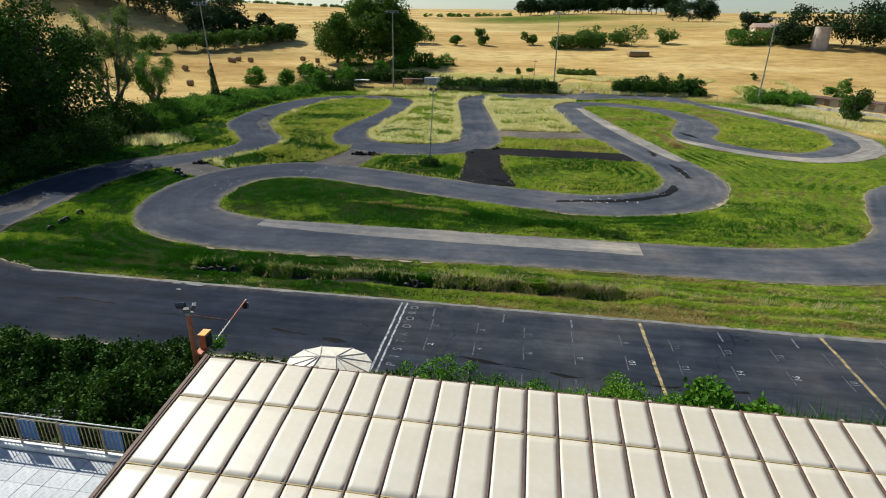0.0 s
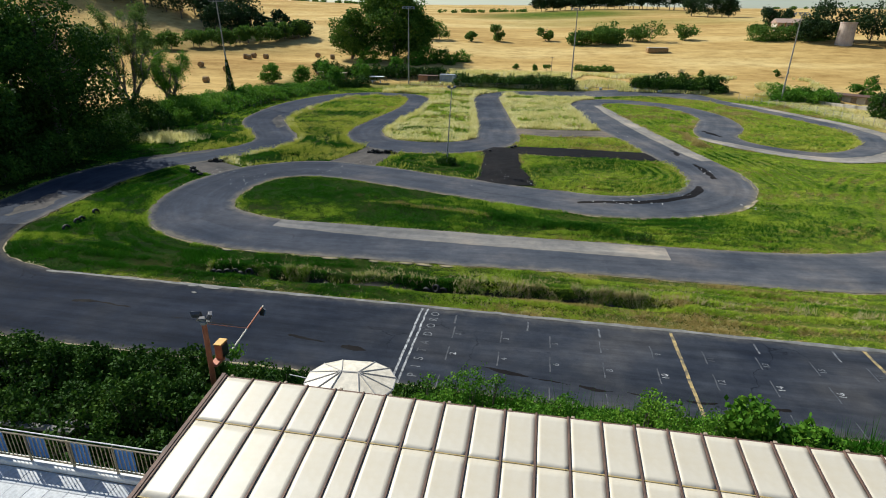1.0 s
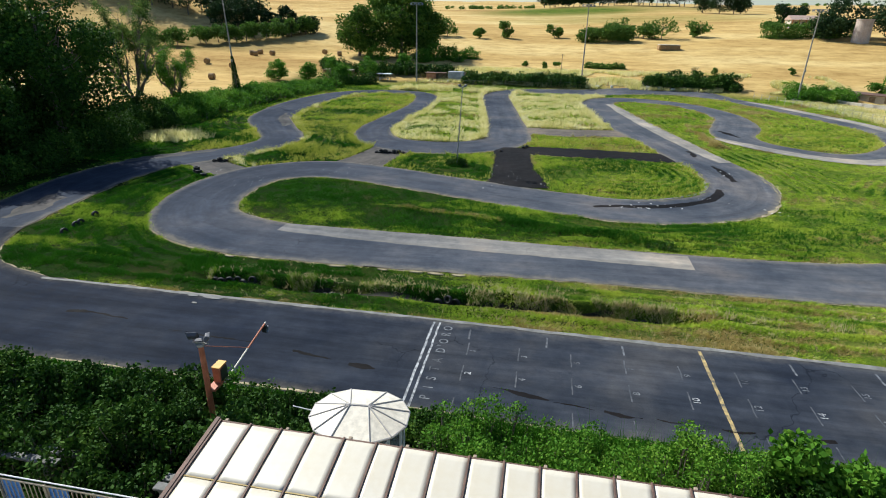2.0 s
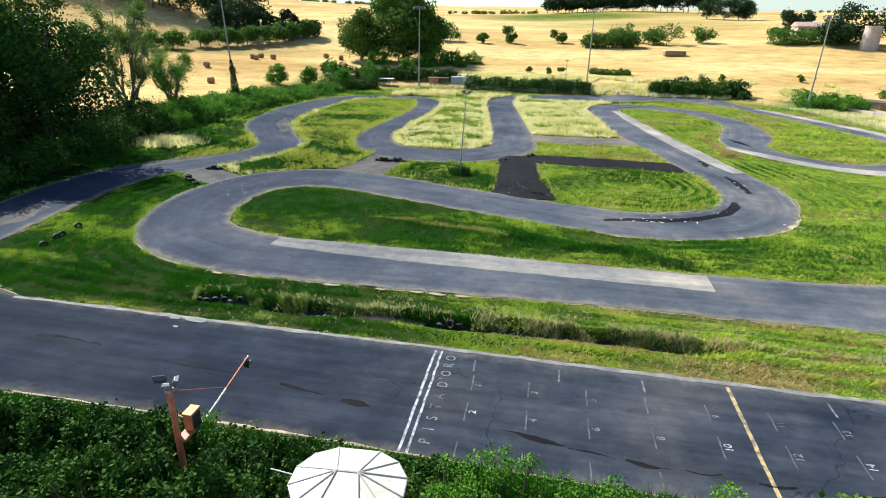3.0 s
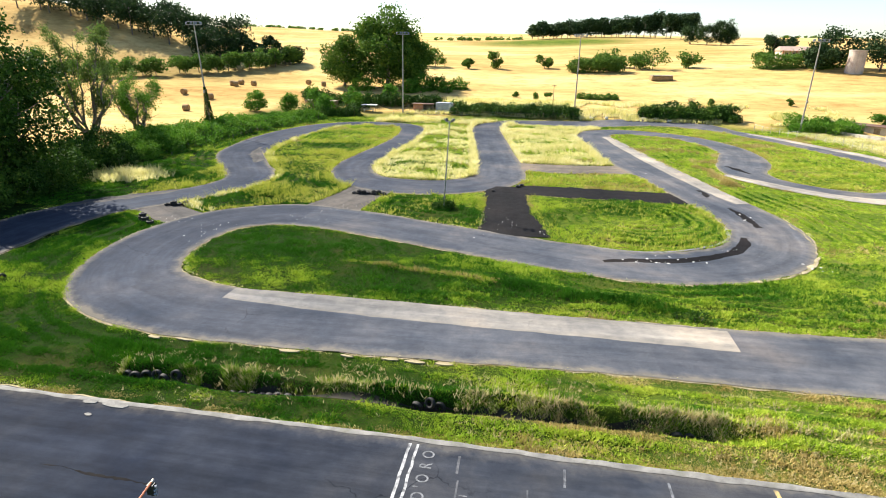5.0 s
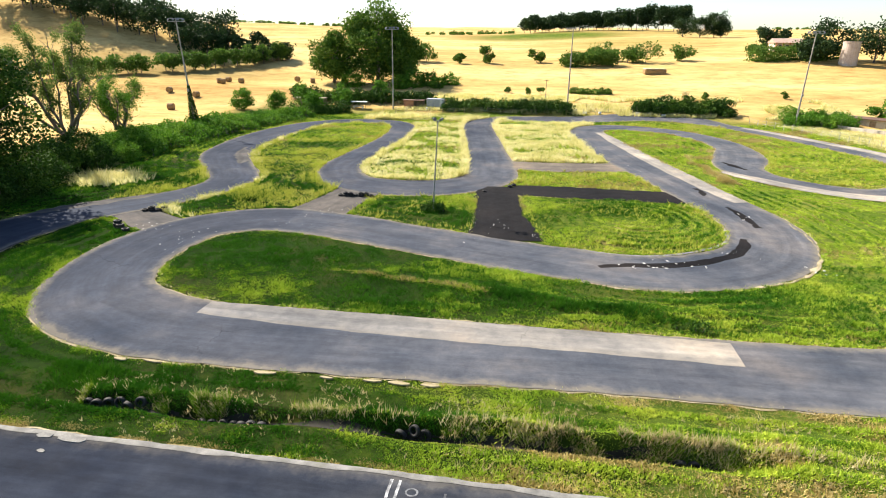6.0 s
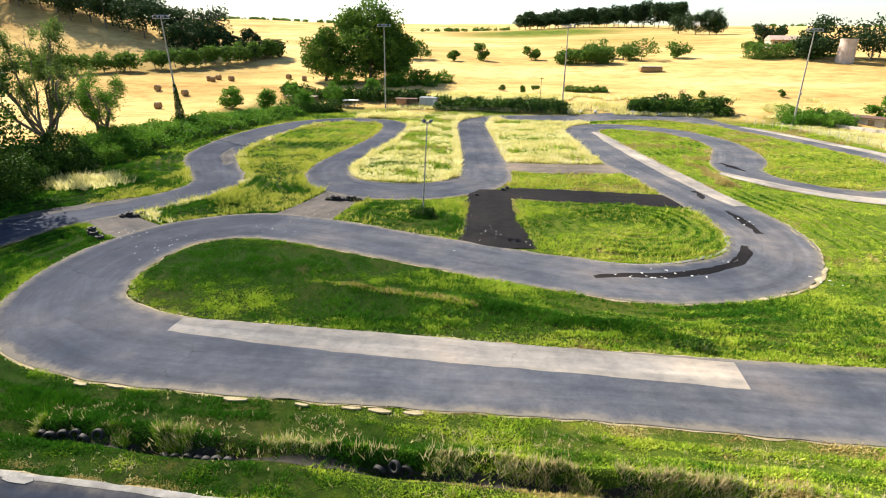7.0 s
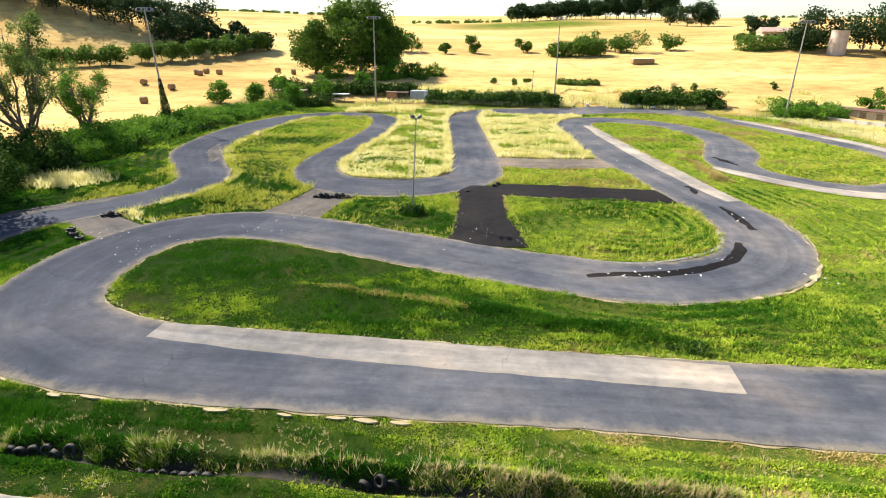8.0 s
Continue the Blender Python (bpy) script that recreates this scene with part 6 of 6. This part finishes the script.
for x, y, s in ((-20.2, 118.2, 0.5), (29, 119, 0.9), (31.5, 118.6, 0.7), (34.5, 117.6, 0.9), (17, 118, 0.8), (20.5, 118.5, 0.6)):
    e = thing("white_barrel", x, y, gz(x, y), 0, "white plastic barrel lying beside the fence", "barrel", "white barrels at the fence")
    bm = tubed((-s * 0.5, 0, 0.3), (s * 0.5, 0, 0.3), 0.3, 0.3, 12)
    part("drum", bm, M_WHITE, e)
    part("lid", tubed((s * 0.5, 0, 0.3), (s * 0.5 + 0.05, 0, 0.3), 0.24, 0.24, 12), M_STEEL, e)


def post_fence(name, pts, step, h, mat, label, wires=2):
    xy, _, _ = smooth_line([(a, b, 1) for a, b in pts], step)
    x0, y0 = xy[0]
    e = thing(name, x0, y0, 0, 0, label, "fence")
    tops = []
    for x, y in xy:
        z = gz(x, y)
        dx, dy = RNG.normal() * 0.04, RNG.normal() * 0.04
        part("post", tubed((x - x0, y - y0, z - 0.2), (x - x0 + dx, y - y0 + dy, z + h * RNG.uniform(0.9, 1.08)), 0.06, 0.05, 6), mat, e)
        tops.append(Vector((x - x0, y - y0, z)))
    for w in range(wires):
        up = Vector((0, 0, h * (0.45 + 0.45 * w)))
        for a, b in zip(tops, tops[1:]):
            part("wire", tubed(a + up, b + up, 0.012, 0.012, 4), M_STEEL, e)
    return e


post_fence("post_fence", [(51.5, 113.5), (55.5, 106), (59, 98), (62.5, 89), (65.5, 80)], 1.9, 1.3, M_STONE, "row of pale posts beside the outer loop")
post_fence("post_fence", [(-30, 114.5), (-16, 115.2), (0, 116.4), (14, 117.6), (28, 119.2)], 2.4, 1.3, M_WOOD, "weathered post and wire fence behind the track")
# long low wall and timber stacked along it
e = thing("low_wall", 70, 106, gz(70, 106), 0, "long pale stone retaining wall beside the track", "wall")
a, b = Vector((-8, 14, 0)), Vector((16, -22, 0))
d = (b - a).normalized()
nrm = Vector((-d.y, d.x, 0)) * 0.25
for q in range(24):
    p0, p1 = a.lerp(b, q / 24), a.lerp(b, (q + 0.96) / 24)
    zz = 0.9 + RNG.normal() * 0.06
    bm = bmesh.new()
    vs = [bm.verts.new(v) for v in (p0 - nrm, p1 - nrm, p1 + nrm, p0 + nrm)]
    vt = [bm.verts.new(v + Vector((0, 0, zz))) for v in (p0 - nrm, p1 - nrm, p1 + nrm, p0 + nrm)]
    bm.faces.new(vs[::-1])
    bm.faces.new(vt)
    for i in range(4):
        bm.faces.new((vs[i], vs[(i + 1) % 4], vt[(i + 1) % 4], vt[i]))
    part("stone", bm, M_STONE, e)
e = thing("long_shed", 78, 112, gz(78, 112), -48, "long low shed with a rusty roof and pale front", "shed")
part("wall", boxed(-13, 13, -0.15, 0.15, 0, 1.8, 0.02), M_STONE, e, "pale rendered front wall")
part("wall", boxed(-13, 13, 4.0, 4.2, 0, 1.8, 0.02), M_WOOD, e)
part("roof", boxed(-13.4, 13.4, -0.8, 4.5, 1.8, 1.95, 0.02), M_RUST, e, "rusty brown sheet roof")
for q in range(9):
    part("opening_frame", boxed(-12.4 + 3 * q, -11.2 + 3 * q, -0.19, -0.15, 0.3, 1.5, 0.01), M_WOOD, e, "dark wooden shutter")
tree("bush", 70.5, 92, 5.8, 2.3, 0.4, 14, 1.1, 5000, 0.26, M_LEAF, "tall green bush beside the outer loop", 0.12, 6, category="bush")
tree("bush", 80, 118, 4.2, 2.2, 0.3, 10, 1.0, 2600, 0.28, M_LEAF2, "green bush above the long shed", 0.1, 6, category="bush")

# ---- far field: bales, silo, farmhouse ----
BALE = bpy.data.meshes.new("hay_bale")
bm = bmesh.new()
bmesh.ops.create_cone(bm, cap_ends=True, segments=20, radius1=0.75, radius2=0.75, depth=1.3, matrix=Matrix.Rotation(math.pi / 2, 4, "Y"))
bmesh.ops.bevel(bm, geom=[ed for ed in bm.edges if len(ed.link_faces) == 2 and any(len(f.verts) > 4 for f in ed.link_faces)], offset=0.08, segments=2, affect="EDGES")
bm.to_mesh(BALE)
bm.free()
BALE.materials.append(M_HAY)
for x, y, a in ((-74.2, 98.4, 10), (-79, 140, 60), (-83, 137, 20), (-84, 142, 0), (-85, 138.5, 40), (-66, 150, 90), (-60, 147, 30), (-80, 118, 70), (-64, 108, 15), (-90, 122, 100), (-54, 230, 20), (-60, 236, 10), (-64, 228, 50), (-48, 238, 0), (-70, 240, 80), (-42, 232, 40)):
    ob = new("hay_bale", BALE)
    ob.matrix_basis = pose(x, y, gz(x, y) + 0.72, 0, 0, a)
    tagged(ob, "round brown straw bale lying in the stubble", "hay bale", "hay bales")
e = thing("silo", 103.5, 186, gz(103.5, 186), 0, "pale rose concrete silo tower", "silo")
part("body", tubed((0, 0, -1), (0, 0, 6.6), 2.6, 2.35, 24), M_SILO, e, smooth=False)
part("rim", tubed((0, 0, 6.6), (0, 0, 6.9), 2.5, 2.5, 24), M_SILO, e)
e = thing("farmhouse", 101, 228, gz(101, 228), 0, "low farmhouse with a terracotta roof and arched porch", "house")
part("wall", boxed(-5, 5, -2, 4, -1, 2.9), M_WALL, e)
bm = bmesh.new()
prism = [(-5.5, -3.4, 2.8), (5.5, -3.4, 2.8), (5.5, 4.5, 2.8), (-5.5, 4.5, 2.8), (-5.5, 0.6, 4.4), (5.5, 0.6, 4.4)]
vs = [bm.verts.new(p) for p in prism]
for f in ((0, 1, 5, 4), (2, 3, 4, 5), (1, 2, 5), (3, 0, 4), (3, 2, 1, 0)):
    bm.faces.new([vs[i] for i in f])
part("roof", bm, M_TILE, e, "terracotta tile roof")
for q in range(5):
    part("porch_pillar", boxed(-5 + 2.4 * q, -4.6 + 2.4 * q, -3.2, -2.8, -1, 2.8), M_BRICK, e)
for q in range(3):
    part("window", boxed(-3.6 + 2.6 * q, -2.6 + 2.6 * q, -2.06, -2.0, 0.8, 2.0), M_BLACK, e, "dark window")
e = thing("straw_stack", 43, 176, gz(43, 176), 8, "pale stack of straw in the field", "straw stack")
part("stack", boxed(-3.4, 3.4, -1.4, 1.4, -0.2, 1.4, 0.3), M_HAY, e)
part("cover", boxed(-3.3, 3.3, -1.3, 1.3, 1.4, 1.56, 0.06), M_STONE, e, "pale sheet cover")
